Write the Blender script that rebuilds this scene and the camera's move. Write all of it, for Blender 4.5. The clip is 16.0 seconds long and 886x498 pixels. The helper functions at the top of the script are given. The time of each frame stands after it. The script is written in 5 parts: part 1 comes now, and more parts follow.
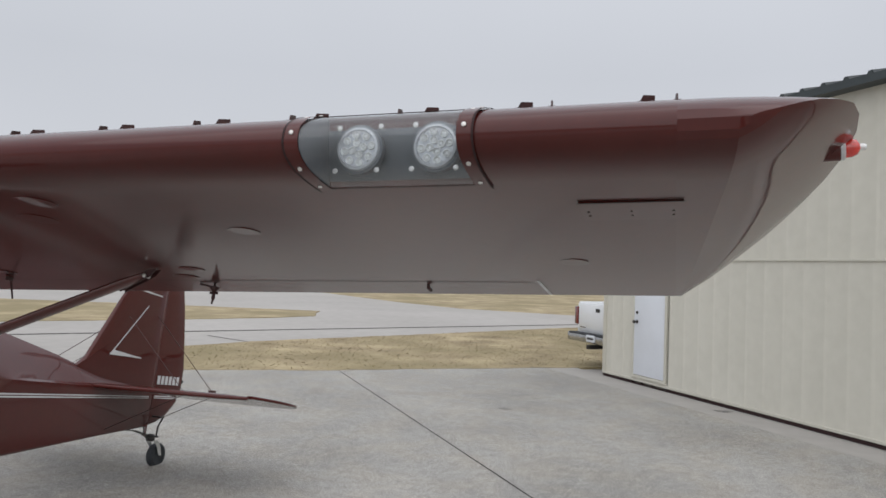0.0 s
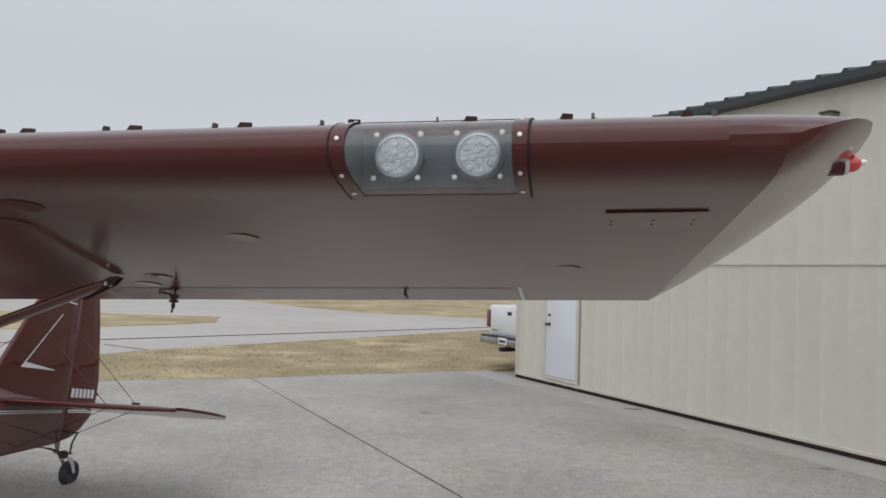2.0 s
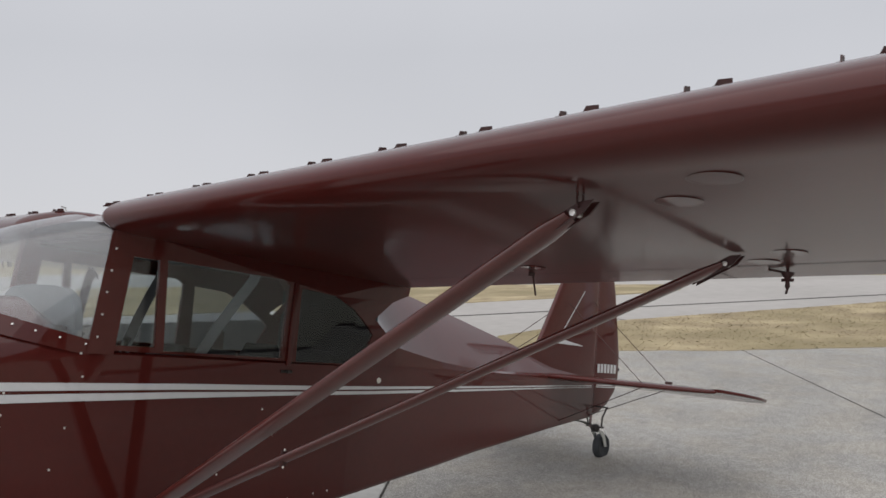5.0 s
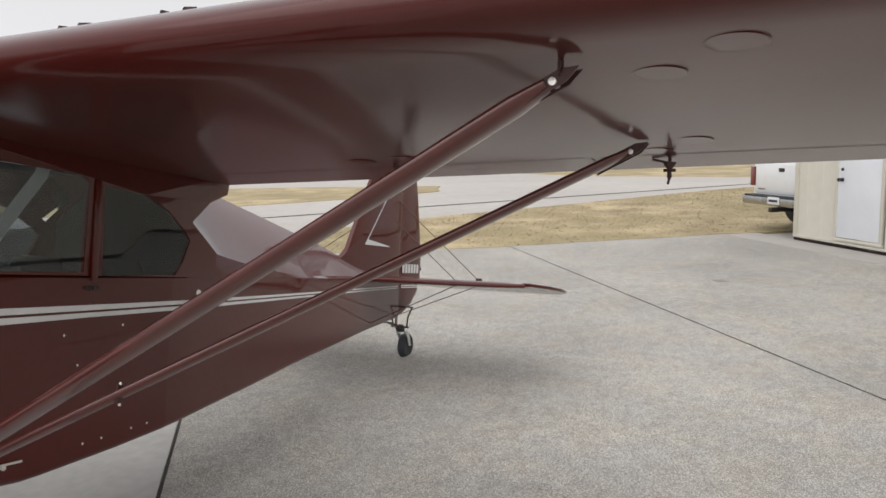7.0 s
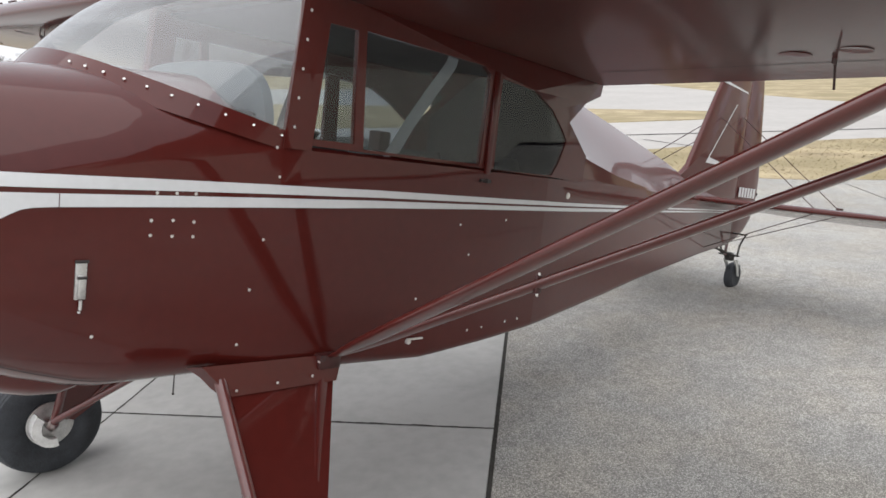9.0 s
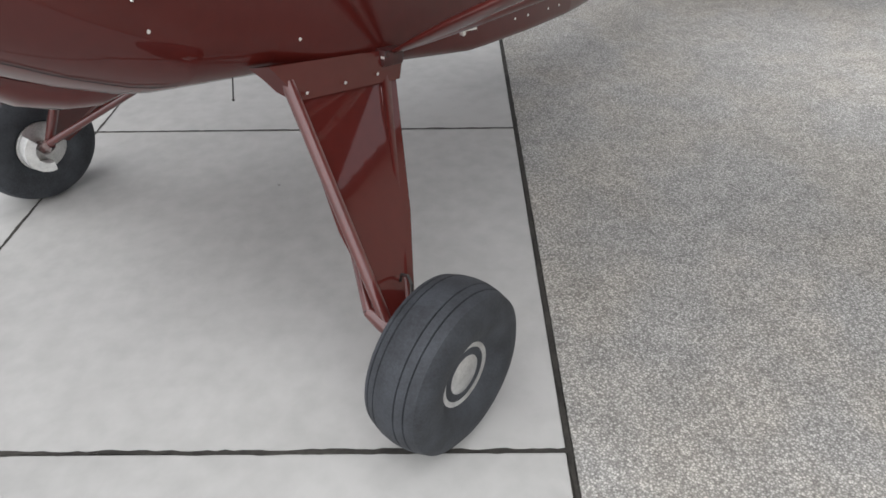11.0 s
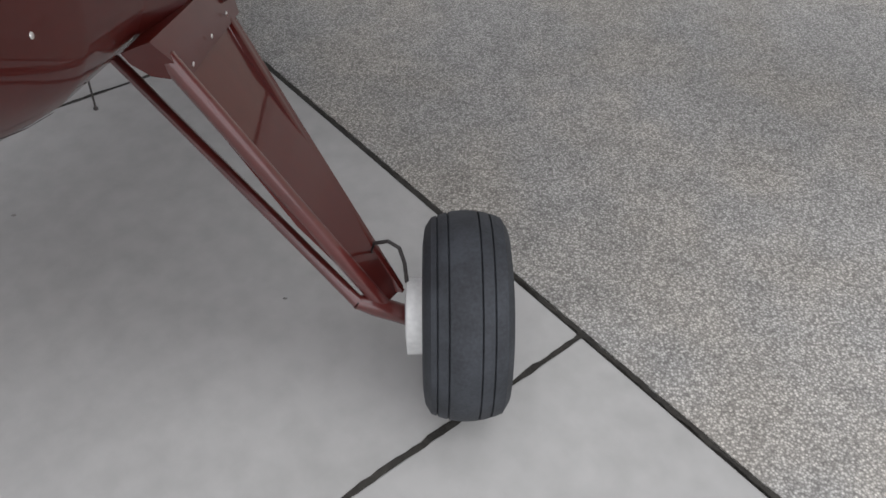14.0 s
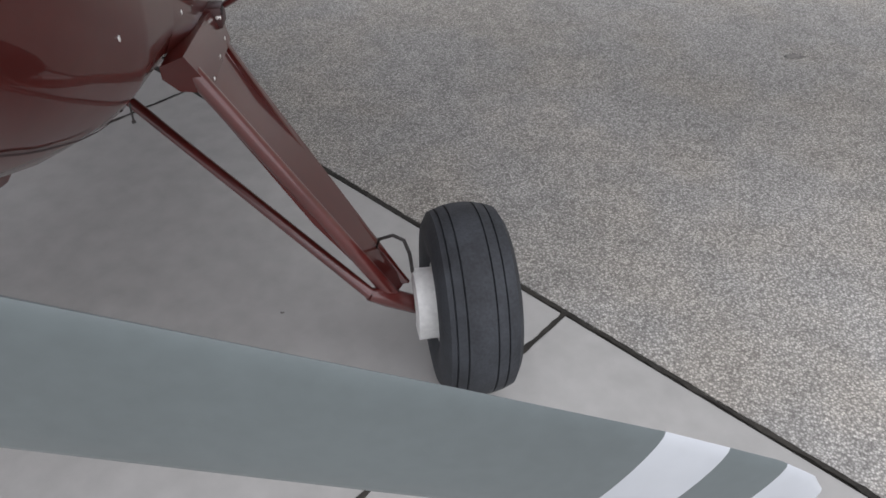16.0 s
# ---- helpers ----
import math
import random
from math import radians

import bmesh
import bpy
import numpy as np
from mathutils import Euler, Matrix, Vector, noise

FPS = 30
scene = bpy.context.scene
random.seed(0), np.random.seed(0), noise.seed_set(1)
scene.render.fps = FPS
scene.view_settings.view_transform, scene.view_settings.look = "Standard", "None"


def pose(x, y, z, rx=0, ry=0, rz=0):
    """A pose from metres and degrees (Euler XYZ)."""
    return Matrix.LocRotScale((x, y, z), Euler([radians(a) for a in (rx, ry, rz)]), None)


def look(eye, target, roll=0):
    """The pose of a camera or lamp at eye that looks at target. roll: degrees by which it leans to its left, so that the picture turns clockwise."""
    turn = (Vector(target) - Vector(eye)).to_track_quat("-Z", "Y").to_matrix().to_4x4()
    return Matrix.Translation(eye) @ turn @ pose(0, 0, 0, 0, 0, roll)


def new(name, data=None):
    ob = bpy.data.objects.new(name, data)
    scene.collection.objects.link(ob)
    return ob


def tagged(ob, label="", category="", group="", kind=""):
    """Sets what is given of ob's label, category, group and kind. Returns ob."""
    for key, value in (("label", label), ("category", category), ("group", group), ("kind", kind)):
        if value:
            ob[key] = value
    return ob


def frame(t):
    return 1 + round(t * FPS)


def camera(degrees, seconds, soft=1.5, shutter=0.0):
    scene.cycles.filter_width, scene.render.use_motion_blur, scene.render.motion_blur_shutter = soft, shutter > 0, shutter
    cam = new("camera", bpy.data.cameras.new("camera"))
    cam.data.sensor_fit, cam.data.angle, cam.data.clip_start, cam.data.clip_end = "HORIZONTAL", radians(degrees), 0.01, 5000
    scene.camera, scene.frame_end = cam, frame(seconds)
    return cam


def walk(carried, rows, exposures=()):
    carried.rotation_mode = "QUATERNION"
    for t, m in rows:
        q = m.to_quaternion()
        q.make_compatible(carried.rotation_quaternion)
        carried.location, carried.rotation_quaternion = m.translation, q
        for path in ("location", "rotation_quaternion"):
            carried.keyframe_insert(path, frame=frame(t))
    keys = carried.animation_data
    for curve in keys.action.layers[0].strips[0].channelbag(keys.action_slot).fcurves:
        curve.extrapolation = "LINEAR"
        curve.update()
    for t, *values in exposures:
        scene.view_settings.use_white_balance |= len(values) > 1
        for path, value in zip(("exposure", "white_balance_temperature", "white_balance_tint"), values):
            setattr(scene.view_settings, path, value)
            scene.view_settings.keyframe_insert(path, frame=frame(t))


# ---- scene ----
cam = camera(61.5, 16.0, soft=1.6)
PATH = [
    (0, (4.156, -0.795, 1.71), (3.534, 1.105, 1.763), 1.8),
    (0.5, (4.025, -0.851, 1.713), (3.541, 1.088, 1.738), 0.5),
    (1, (3.947, -0.9, 1.713), (3.587, 1.067, 1.744), 1.2),
    (1.5, (3.892, -0.916, 1.708), (3.537, 1.053, 1.743), 1.9),
    (2, (3.875, -0.867, 1.711), (3.517, 1.101, 1.782), 1.6),
    (2.5, (3.869, -0.773, 1.725), (3.444, 1.176, 1.871), 0.7),
    (3, (3.827, -0.804, 1.748), (3.274, 1.103, 1.989), 0.1),
    (3.5, (3.749, -0.748, 1.759), (2.845, 1.017, 2.017), -1.0),
    (4, (3.506, -0.699, 1.767), (2.25, 0.842, 1.975), -0.2),
    (4.2, (3.431, -0.772, 1.768), (2.105, 0.716, 1.933), -1.6),
    (6.3, (2.774, -0.585, 1.684), (1.508, 0.945, 1.441), -0.6),
    (6.5, (2.709, -0.599, 1.691), (1.636, 1.069, 1.439), -1.7),
    (7, (2.666, -0.679, 1.701), (1.842, 1.12, 1.409), -1.6),
    (7.5, (2.603, -0.878, 1.669), (1.588, 0.805, 1.299), -0.2),
    (8, (2.482, -0.878, 1.598), (1.261, 0.641, 1.146), -0.8),
    (8.5, (2.383, -0.865, 1.638), (1.043, 0.535, 1.142), 1.3),
    (9, (2.234, -0.818, 1.613), (0.853, 0.549, 1.139), -1.0),
    (9.5, (2.081, -0.817, 1.588), (0.677, 0.484, 1.007), 0.1),
    (10, (1.956, -0.897, 1.541), (0.683, 0.41, 0.722), -1.1),
    (10.2, (1.92, -0.94, 1.533), (0.718, 0.373, 0.622), -1.0),
    (12.3, (1.459, -1.015, 1.443), (0.712, 0.253, 0.089), -0.6),
    (12.5, (1.38, -1.023, 1.435), (0.72, 0.295, 0.083), 0.0),
    (13, (1.157, -1.082, 1.449), (0.783, 0.35, 0.104), 0.6),
    (13.5, (1.005, -1.04, 1.416), (0.805, 0.385, 0.026), 2.2),
    (14, (0.913, -1.01, 1.428), (0.93, 0.415, 0.024), 0.6),
    (14.5, (0.799, -1.092, 1.448), (1.047, 0.316, 0.049), -2.6),
    (15, (0.705, -1.115, 1.452), (1.111, 0.293, 0.091), 2.6),
    (15.5, (0.669, -1.118, 1.451), (1.049, 0.297, 0.089), 2.6),
    (16, (0.712, -1.181, 1.421), (0.967, 0.315, 0.117), 0.6),
]
walk(cam, [(t, look(eye, target, roll)) for t, eye, target, roll in PATH], [(0, 0.05, 6500, 12), (3.0, -0.05, 6500, 12), (4.2, -0.1, 6600, 13), (6.3, 0.35, 6800, 13), (7.0, 0.42, 6900, 13), (8.0, 0.42, 6700, 12), (9.0, 0.72, 6600, 12), (9.5, 0.90, 6600, 12), (10.2, 0.90, 6550, 12), (12.5, 0.35, 6500, 12), (15.5, 0.3, 6400, 15), (16.0, 0.25, 6400, 15)])

# ---- light ----
world = bpy.data.worlds.new("overcast")
scene.world = world
world.use_nodes = True
wn, wl = world.node_tree.nodes, world.node_tree.links
wn.clear()
w_out, w_bg = wn.new("ShaderNodeOutputWorld"), wn.new("ShaderNodeBackground")
sky = wn.new("ShaderNodeTexSky")
sky.sky_type, sky.sun_disc = "NISHITA", False
sky.sun_elevation, sky.sun_rotation = radians(52), radians(200)
w_tc, w_sep, w_ramp, w_mix = wn.new("ShaderNodeTexCoord"), wn.new("ShaderNodeSeparateXYZ"), wn.new("ShaderNodeValToRGB"), wn.new("ShaderNodeMix")
w_ramp.color_ramp.elements[0].position, w_ramp.color_ramp.elements[0].color = 0.0, (6.25, 6.5, 6.85, 1)
w_ramp.color_ramp.elements[1].position, w_ramp.color_ramp.elements[1].color = 0.9, (7.9, 8.3, 8.8, 1)
e = w_ramp.color_ramp.elements.new(0.25)
e.color = (5.7, 6.0, 6.4, 1)
w_noise = wn.new("ShaderNodeTexNoise")
w_noise.inputs["Scale"].default_value, w_noise.inputs["Detail"].default_value = 1.6, 3.0
w_cloud = wn.new("ShaderNodeMix")
w_cloud.data_type, w_cloud.blend_type = "RGBA", "MULTIPLY"
w_cr = wn.new("ShaderNodeMapRange")
w_cr.inputs["To Min"].default_value, w_cr.inputs["To Max"].default_value = 0.9, 1.1
w_mix.data_type = "RGBA"
w_mix.inputs["Factor"].default_value = 0.96
wl.new(w_tc.outputs["Generated"], w_sep.inputs[0])
wl.new(w_sep.outputs["Z"], w_ramp.inputs["Fac"])
wl.new(w_tc.outputs["Generated"], w_noise.inputs["Vector"])
wl.new(w_noise.outputs["Fac"], w_cr.inputs["Value"])
wl.new(w_ramp.outputs["Color"], w_cloud.inputs["A"])
wl.new(w_cr.outputs["Result"], w_cloud.inputs["B"])
w_cloud.inputs["Factor"].default_value = 1.0
wl.new(sky.outputs["Color"], w_mix.inputs["A"])
wl.new(w_cloud.outputs["Result"], w_mix.inputs["B"])
wl.new(w_mix.outputs["Result"], w_bg.inputs["Color"])
w_bg.inputs["Strength"].default_value = 0.1
wl.new(w_bg.outputs[0], w_out.inputs[0])

sun = new("sun", bpy.data.lights.new("sun", "SUN"))
sun.data.energy, sun.data.angle, sun.data.color = 1.3, radians(110), (1.0, 0.985, 0.965)
sun.matrix_world = look((6, -14, 22), (0, 0, 0))


# ---- materials ----
def material(name, base, rough=0.6, metal=0.0, coat=0.0, vary=0.12, scale=3.0, fine=60.0, bump=0.0, bump_scale=200.0, second=None, spec=0.5, obj_rand=0.0):
    """A surface whose colour drifts at two scales, with fine relief."""
    m = bpy.data.materials.new(name)
    m.use_nodes = True
    n, l = m.node_tree.nodes, m.node_tree.links
    b = n["Principled BSDF"]
    b.inputs["Roughness"].default_value, b.inputs["Metallic"].default_value = rough, metal
    b.inputs["Coat Weight"].default_value, b.inputs["Coat Roughness"].default_value = coat, 0.03
    b.inputs["Specular IOR Level"].default_value = spec
    tc = n.new("ShaderNodeTexCoord")
    big, small = n.new("ShaderNodeTexNoise"), n.new("ShaderNodeTexNoise")
    big.inputs["Scale"].default_value, small.inputs["Scale"].default_value = scale, fine
    big.inputs["Detail"].default_value = small.inputs["Detail"].default_value = 6.0
    l.new(tc.outputs["Object"], big.inputs["Vector"])
    l.new(tc.outputs["Object"], small.inputs["Vector"])
    add = n.new("ShaderNodeMath")
    add.operation = "ADD"
    half = n.new("ShaderNodeMath")
    half.operation = "MULTIPLY"
    half.inputs[1].default_value = 0.6
    l.new(small.outputs["Fac"], half.inputs[0])
    l.new(big.outputs["Fac"], add.inputs[0])
    l.new(half.outputs[0], add.inputs[1])
    ramp = n.new("ShaderNodeValToRGB")
    lo = [c * (1 - vary) for c in base]
    hi = list(second) if second else [min(1.0, c * (1 + vary)) for c in base]
    ramp.color_ramp.elements[0].position, ramp.color_ramp.elements[0].color = 0.55, (*lo, 1)
    ramp.color_ramp.elements[1].position, ramp.color_ramp.elements[1].color = 1.05, (*hi, 1)
    l.new(add.outputs[0], ramp.inputs["Fac"])
    col = ramp.outputs["Color"]
    if obj_rand:
        info, rng, mul = n.new("ShaderNodeObjectInfo"), n.new("ShaderNodeMapRange"), n.new("ShaderNodeMix")
        rng.inputs["To Min"].default_value, rng.inputs["To Max"].default_value = 1 - obj_rand, 1 + obj_rand
        mul.data_type, mul.blend_type = "RGBA", "MULTIPLY"
        mul.inputs["Factor"].default_value = 1.0
        l.new(info.outputs["Random"], rng.inputs["Value"])
        l.new(col, mul.inputs["A"])
        l.new(rng.outputs["Result"], mul.inputs["B"])
        col = mul.outputs["Result"]
    l.new(col, b.inputs["Base Color"])
    if bump:
        fine_n, bp = n.new("ShaderNodeTexNoise"), n.new("ShaderNodeBump")
        fine_n.inputs["Scale"].default_value, fine_n.inputs["Detail"].default_value = bump_scale, 4.0
        bp.inputs["Strength"].default_value, bp.inputs["Distance"].default_value = bump, 0.01
        l.new(tc.outputs["Object"], fine_n.inputs["Vector"])
        l.new(fine_n.outputs["Fac"], bp.inputs["Height"])
        l.new(bp.outputs["Normal"], b.inputs["Normal"])
    return m


def aggregate_material():
    """Exposed-aggregate concrete: pale pebbles in a darker matrix, with stains."""
    m = bpy.data.materials.new("exposed_aggregate")
    m.use_nodes = True
    n, l = m.node_tree.nodes, m.node_tree.links
    b = n["Principled BSDF"]
    b.inputs["Roughness"].default_value = 0.85
    tc = n.new("ShaderNodeTexCoord")
    vor, big, mid, warm = n.new("ShaderNodeTexVoronoi"), n.new("ShaderNodeTexNoise"), n.new("ShaderNodeTexNoise"), n.new("ShaderNodeTexNoise")
    vor.inputs["Scale"].default_value = 165.0
    big.inputs["Scale"].default_value, big.inputs["Detail"].default_value = 0.7, 5.0
    mid.inputs["Scale"].default_value, mid.inputs["Detail"].default_value = 9.0, 6.0
    warm.inputs["Scale"].default_value, warm.inputs["Detail"].default_value = 2.2, 4.0
    for t in (vor, big, mid, warm):
        l.new(tc.outputs["Object"], t.inputs["Vector"])
    ramp = n.new("ShaderNodeValToRGB")
    ramp.color_ramp.elements[0].position, ramp.color_ramp.elements[0].color = 0.12, (0.61, 0.59, 0.55, 1)
    ramp.color_ramp.elements[1].position, ramp.color_ramp.elements[1].color = 0.62, (0.265, 0.255, 0.235, 1)
    l.new(vor.outputs["Distance"], ramp.inputs["Fac"])
    sep = n.new("ShaderNodeSeparateColor")
    l.new(vor.outputs["Color"], sep.inputs[0])
    r1 = n.new("ShaderNodeMapRange")
    r1.inputs["To Min"].default_value, r1.inputs["To Max"].default_value = 0.66, 1.3
    l.new(sep.outputs["Red"], r1.inputs["Value"])
    r2 = n.new("ShaderNodeMapRange")
    r2.inputs["From Min"].default_value, r2.inputs["From Max"].default_value = 0.3, 0.7
    r2.inputs["To Min"].default_value, r2.inputs["To Max"].default_value = 0.84, 1.12
    l.new(big.outputs["Fac"], r2.inputs["Value"])
    r3 = n.new("ShaderNodeMapRange")
    r3.inputs["From Min"].default_value, r3.inputs["From Max"].default_value = 0.3, 0.7
    r3.inputs["To Min"].default_value, r3.inputs["To Max"].default_value = 0.88, 1.1
    l.new(mid.outputs["Fac"], r3.inputs["Value"])
    tint = n.new("ShaderNodeValToRGB")
    tint.color_ramp.elements[0].position, tint.color_ramp.elements[0].color = 0.42, (0.98, 0.99, 1.0, 1)
    tint.color_ramp.elements[1].position, tint.color_ramp.elements[1].color = 0.6, (1.02, 1.0, 0.965, 1)
    l.new(warm.outputs["Fac"], tint.inputs["Fac"])
    col = ramp.outputs["Color"]
    for src in (r1.outputs["Result"], r2.outputs["Result"], r3.outputs["Result"], tint.outputs["Color"]):
        mul = n.new("ShaderNodeMix")
        mul.data_type, mul.blend_type = "RGBA", "MULTIPLY"
        mul.inputs["Factor"].default_value = 1.0
        l.new(col, mul.inputs["A"])
        l.new(src, mul.inputs["B"])
        col = mul.outputs["Result"]
    l.new(col, b.inputs["Base Color"])
    bp = n.new("ShaderNodeBump")
    bp.inputs["Strength"].default_value, bp.inputs["Distance"].default_value = 0.35, 0.006
    bp.invert = True
    l.new(vor.outputs["Distance"], bp.inputs["Height"])
    l.new(bp.outputs["Normal"], b.inputs["Normal"])
    return m


def grass_material():
    m = material("dry_turf", (0.34, 0.262, 0.15), 0.95, vary=0.35, scale=1.1, fine=26.0, bump=0.8, bump_scale=40.0, second=(0.50, 0.41, 0.25))
    n, l = m.node_tree.nodes, m.node_tree.links
    b = n["Principled BSDF"]
    old = b.inputs["Base Color"].links[0].from_socket
    tc, patch, ramp, mix = n.new("ShaderNodeTexCoord"), n.new("ShaderNodeTexNoise"), n.new("ShaderNodeValToRGB"), n.new("ShaderNodeMix")
    patch.inputs["Scale"].default_value, patch.inputs["Detail"].default_value = 0.33, 8.0
    l.new(tc.outputs["Object"], patch.inputs["Vector"])
    l.new(patch.outputs["Fac"], ramp.inputs["Fac"])
    ramp.color_ramp.elements[0].position, ramp.color_ramp.elements[1].position = 0.42, 0.62
    mix.data_type = "RGBA"
    l.new(ramp.outputs["Color"], mix.inputs["Factor"])
    l.new(old, mix.inputs["A"])
    mix.inputs["B"].default_value = (0.27, 0.222, 0.120, 1)
    l.new(mix.outputs["Result"], b.inputs["Base Color"])
    return m


def glass_material(name, tint, rough=0.02, base=0.045, haze=0.0):
    """Thin clear sheet: mostly passes light, mirrors at a slant. haze: share of white diffuse that stands in for
    reflected sky.
    """
    m = bpy.data.materials.new(name)
    m.use_nodes = True
    n, l = m.node_tree.nodes, m.node_tree.links
    n.clear()
    out, mix, tr, gl, fr = n.new("ShaderNodeOutputMaterial"), n.new("ShaderNodeMixShader"), n.new("ShaderNodeBsdfTransparent"), n.new("ShaderNodeBsdfGlossy"), n.new("ShaderNodeLayerWeight")
    tr.inputs["Color"].default_value = (*tint, 1)
    gl.inputs["Roughness"].default_value = rough
    slant, rise = n.new("ShaderNodeMath"), n.new("ShaderNodeMapRange")
    slant.operation = "POWER"
    slant.inputs[1].default_value = 5.0
    rise.inputs["To Min"].default_value, rise.inputs["To Max"].default_value = base, 1.0
    fr.inputs["Blend"].default_value = 0.5
    l.new(fr.outputs["Facing"], slant.inputs[0])
    l.new(slant.outputs[0], rise.inputs["Value"])
    l.new(rise.outputs["Result"], mix.inputs[0])
    l.new(tr.outputs[0], mix.inputs[1])
    l.new(gl.outputs[0], mix.inputs[2])
    last = mix.outputs[0]
    if haze:
        df, mx = n.new("ShaderNodeBsdfDiffuse"), n.new("ShaderNodeMixShader")
        df.inputs["Color"].default_value = (0.8, 0.82, 0.84, 1)
        mx.inputs[0].default_value = haze
        l.new(last, mx.inputs[1])
        l.new(df.outputs[0], mx.inputs[2])
        last = mx.outputs[0]
    l.new(last, out.inputs[0])
    return m


RED = material("maroon_aircraft_paint", (0.070, 0.0100, 0.0078), 0.34, spec=0.08, coat=0.75, vary=0.10, scale=1.4, fine=30, bump=0.006, bump_scale=7.0)
FABRIC = material("maroon_doped_fabric", (0.070, 0.0100, 0.0078), 0.36, spec=0.08, coat=0.72, vary=0.10, scale=1.4, fine=30, bump=0.010, bump_scale=5.0)
FABRIC.node_tree.nodes["Principled BSDF"].inputs["Coat Roughness"].default_value = 0.10
RED_TUBE = material("maroon_tube_paint", (0.085, 0.0135, 0.011), 0.28, coat=1.0, vary=0.15, scale=8, fine=80)
STRIPE = material("silver_white_stripe_paint", (0.60, 0.61, 0.62), 0.3, coat=0.5, vary=0.05, scale=5)
RUBBER = material("worn_black_rubber", (0.023, 0.026, 0.031), 0.72, vary=0.3, scale=14, fine=160, bump=0.15, bump_scale=180, second=(0.042, 0.047, 0.055))
GROOVE = material("groove_rubber", (0.006, 0.006, 0.007), 0.9)
ALU = material("scuffed_silver_alloy", (0.62, 0.62, 0.61), 0.38, metal=0.85, vary=0.2, scale=25, fine=150)
WHITE_BRAKE = material("white_painted_caliper", (0.72, 0.72, 0.70), 0.5, vary=0.12, scale=30)
SCREW = material("bright_screw_head", (0.75, 0.73, 0.70), 0.3, metal=0.6, vary=0.1)
DARK = material("dark_fitting_metal", (0.05, 0.045, 0.043), 0.5, metal=0.5, vary=0.3, scale=20)
SEAM = material("dark_seam", (0.025, 0.008, 0.008), 0.8)
CABIN = material("dark_grey_cabin_trim", (0.030, 0.032, 0.036), 0.8, vary=0.3, scale=6)
SEATCLOTH = material("grey_seat_cloth", (0.028, 0.029, 0.032), 0.9, vary=0.25, scale=9, bump=0.2, bump_scale=300)
BELT = material("pale_grey_webbing", (0.33, 0.34, 0.35), 0.8, vary=0.12, scale=40, bump=0.2, bump_scale=400)
PANEL = material("blue_grey_panel_paint", (0.16, 0.185, 0.195), 0.6, vary=0.1, scale=8)
PROP = material("grey_green_propeller_paint", (0.150, 0.178, 0.180), 0.42, vary=0.08, scale=6, fine=90, coat=0.1)
PROP_TIP = material("white_tip_paint", (0.62, 0.65, 0.68), 0.4, vary=0.05, scale=10)
RED_LENS = material("red_lens", (0.55, 0.03, 0.02), 0.15, coat=1.0)
LAMP_FACE = material("pale_led_reflector", (0.62, 0.64, 0.66), 0.25, metal=0.35, vary=0.15, scale=40)
LED_LENS = material("clear_led_lens", (0.80, 0.81, 0.80), 0.12, metal=0.2, vary=0.1, scale=60)
BAY = material("brushed_grey_bay_plate", (0.10, 0.115, 0.13), 0.4, metal=0.4, vary=0.12, scale=7)
CONCRETE = material("smooth_broomed_concrete", (0.405, 0.40, 0.38), 0.82, vary=0.10, scale=0.9, fine=14, bump=0.05, bump_scale=260, second=(0.475, 0.47, 0.45), obj_rand=0.03)
TAXI = material("pale_taxiway_concrete", (0.40, 0.38, 0.355), 0.9, vary=0.10, scale=0.15, fine=3.0, second=(0.45, 0.43, 0.405))
JOINT = material("dark_joint_filler", (0.035, 0.032, 0.027), 0.95, vary=0.4, scale=12, fine=70, bump=0.4, bump_scale=90)
AGG = aggregate_material()
TURF = grass_material()
SHEET = material("cream_sheet_metal", (0.62, 0.60, 0.52), 0.5, vary=0.05, scale=0.5, fine=7, second=(0.66, 0.64, 0.56))
SHEET_TRIM = material("cream_trim_metal", (0.60, 0.58, 0.50), 0.45, vary=0.05)
ROOF = material("dark_green_roof_metal", (0.035, 0.045, 0.048), 0.45, vary=0.2, scale=2)
DOORP = material("white_door_paint", (0.74, 0.77, 0.82), 0.4, vary=0.04, scale=2)
TRUCKP = material("white_vehicle_paint", (0.78, 0.80, 0.82), 0.25, coat=0.8, vary=0.03)
CHROME = material("grey_chrome_bumper", (0.42, 0.43, 0.44), 0.25, metal=0.9, vary=0.15, scale=8)
TAIL_RED = material("dark_red_lamp", (0.16, 0.02, 0.02), 0.2, coat=1.0)
BARK = material("bare_grey_branches", (0.15, 0.14, 0.13), 0.95, vary=0.3, scale=0.5)
DARKRED = material("dark_maroon_vane_paint", (0.045, 0.012, 0.011), 0.45, vary=0.2, scale=30)
GLASS = glass_material("clear_acrylic", (0.80, 0.83, 0.84))
# haze whitens the windshield in place of a stronger sky reflection
GLASS_WS = glass_material("windshield_acrylic", (0.84, 0.88, 0.89), 0.03, 0.13, 0.13)
# white haze: aged acrylic, and sky reflection put into the colour
GLASS_COVER = glass_material("aged_sky_haze_acrylic", (0.78, 0.81, 0.83), 0.05, 0.09, 0.07)
GLASS_DARK = glass_material("smoke_tinted_acrylic", (0.52, 0.55, 0.57))
LAMP_OLIVE = material("olive_lamp_housing", (0.16, 0.15, 0.07), 0.4, vary=0.2, scale=20)


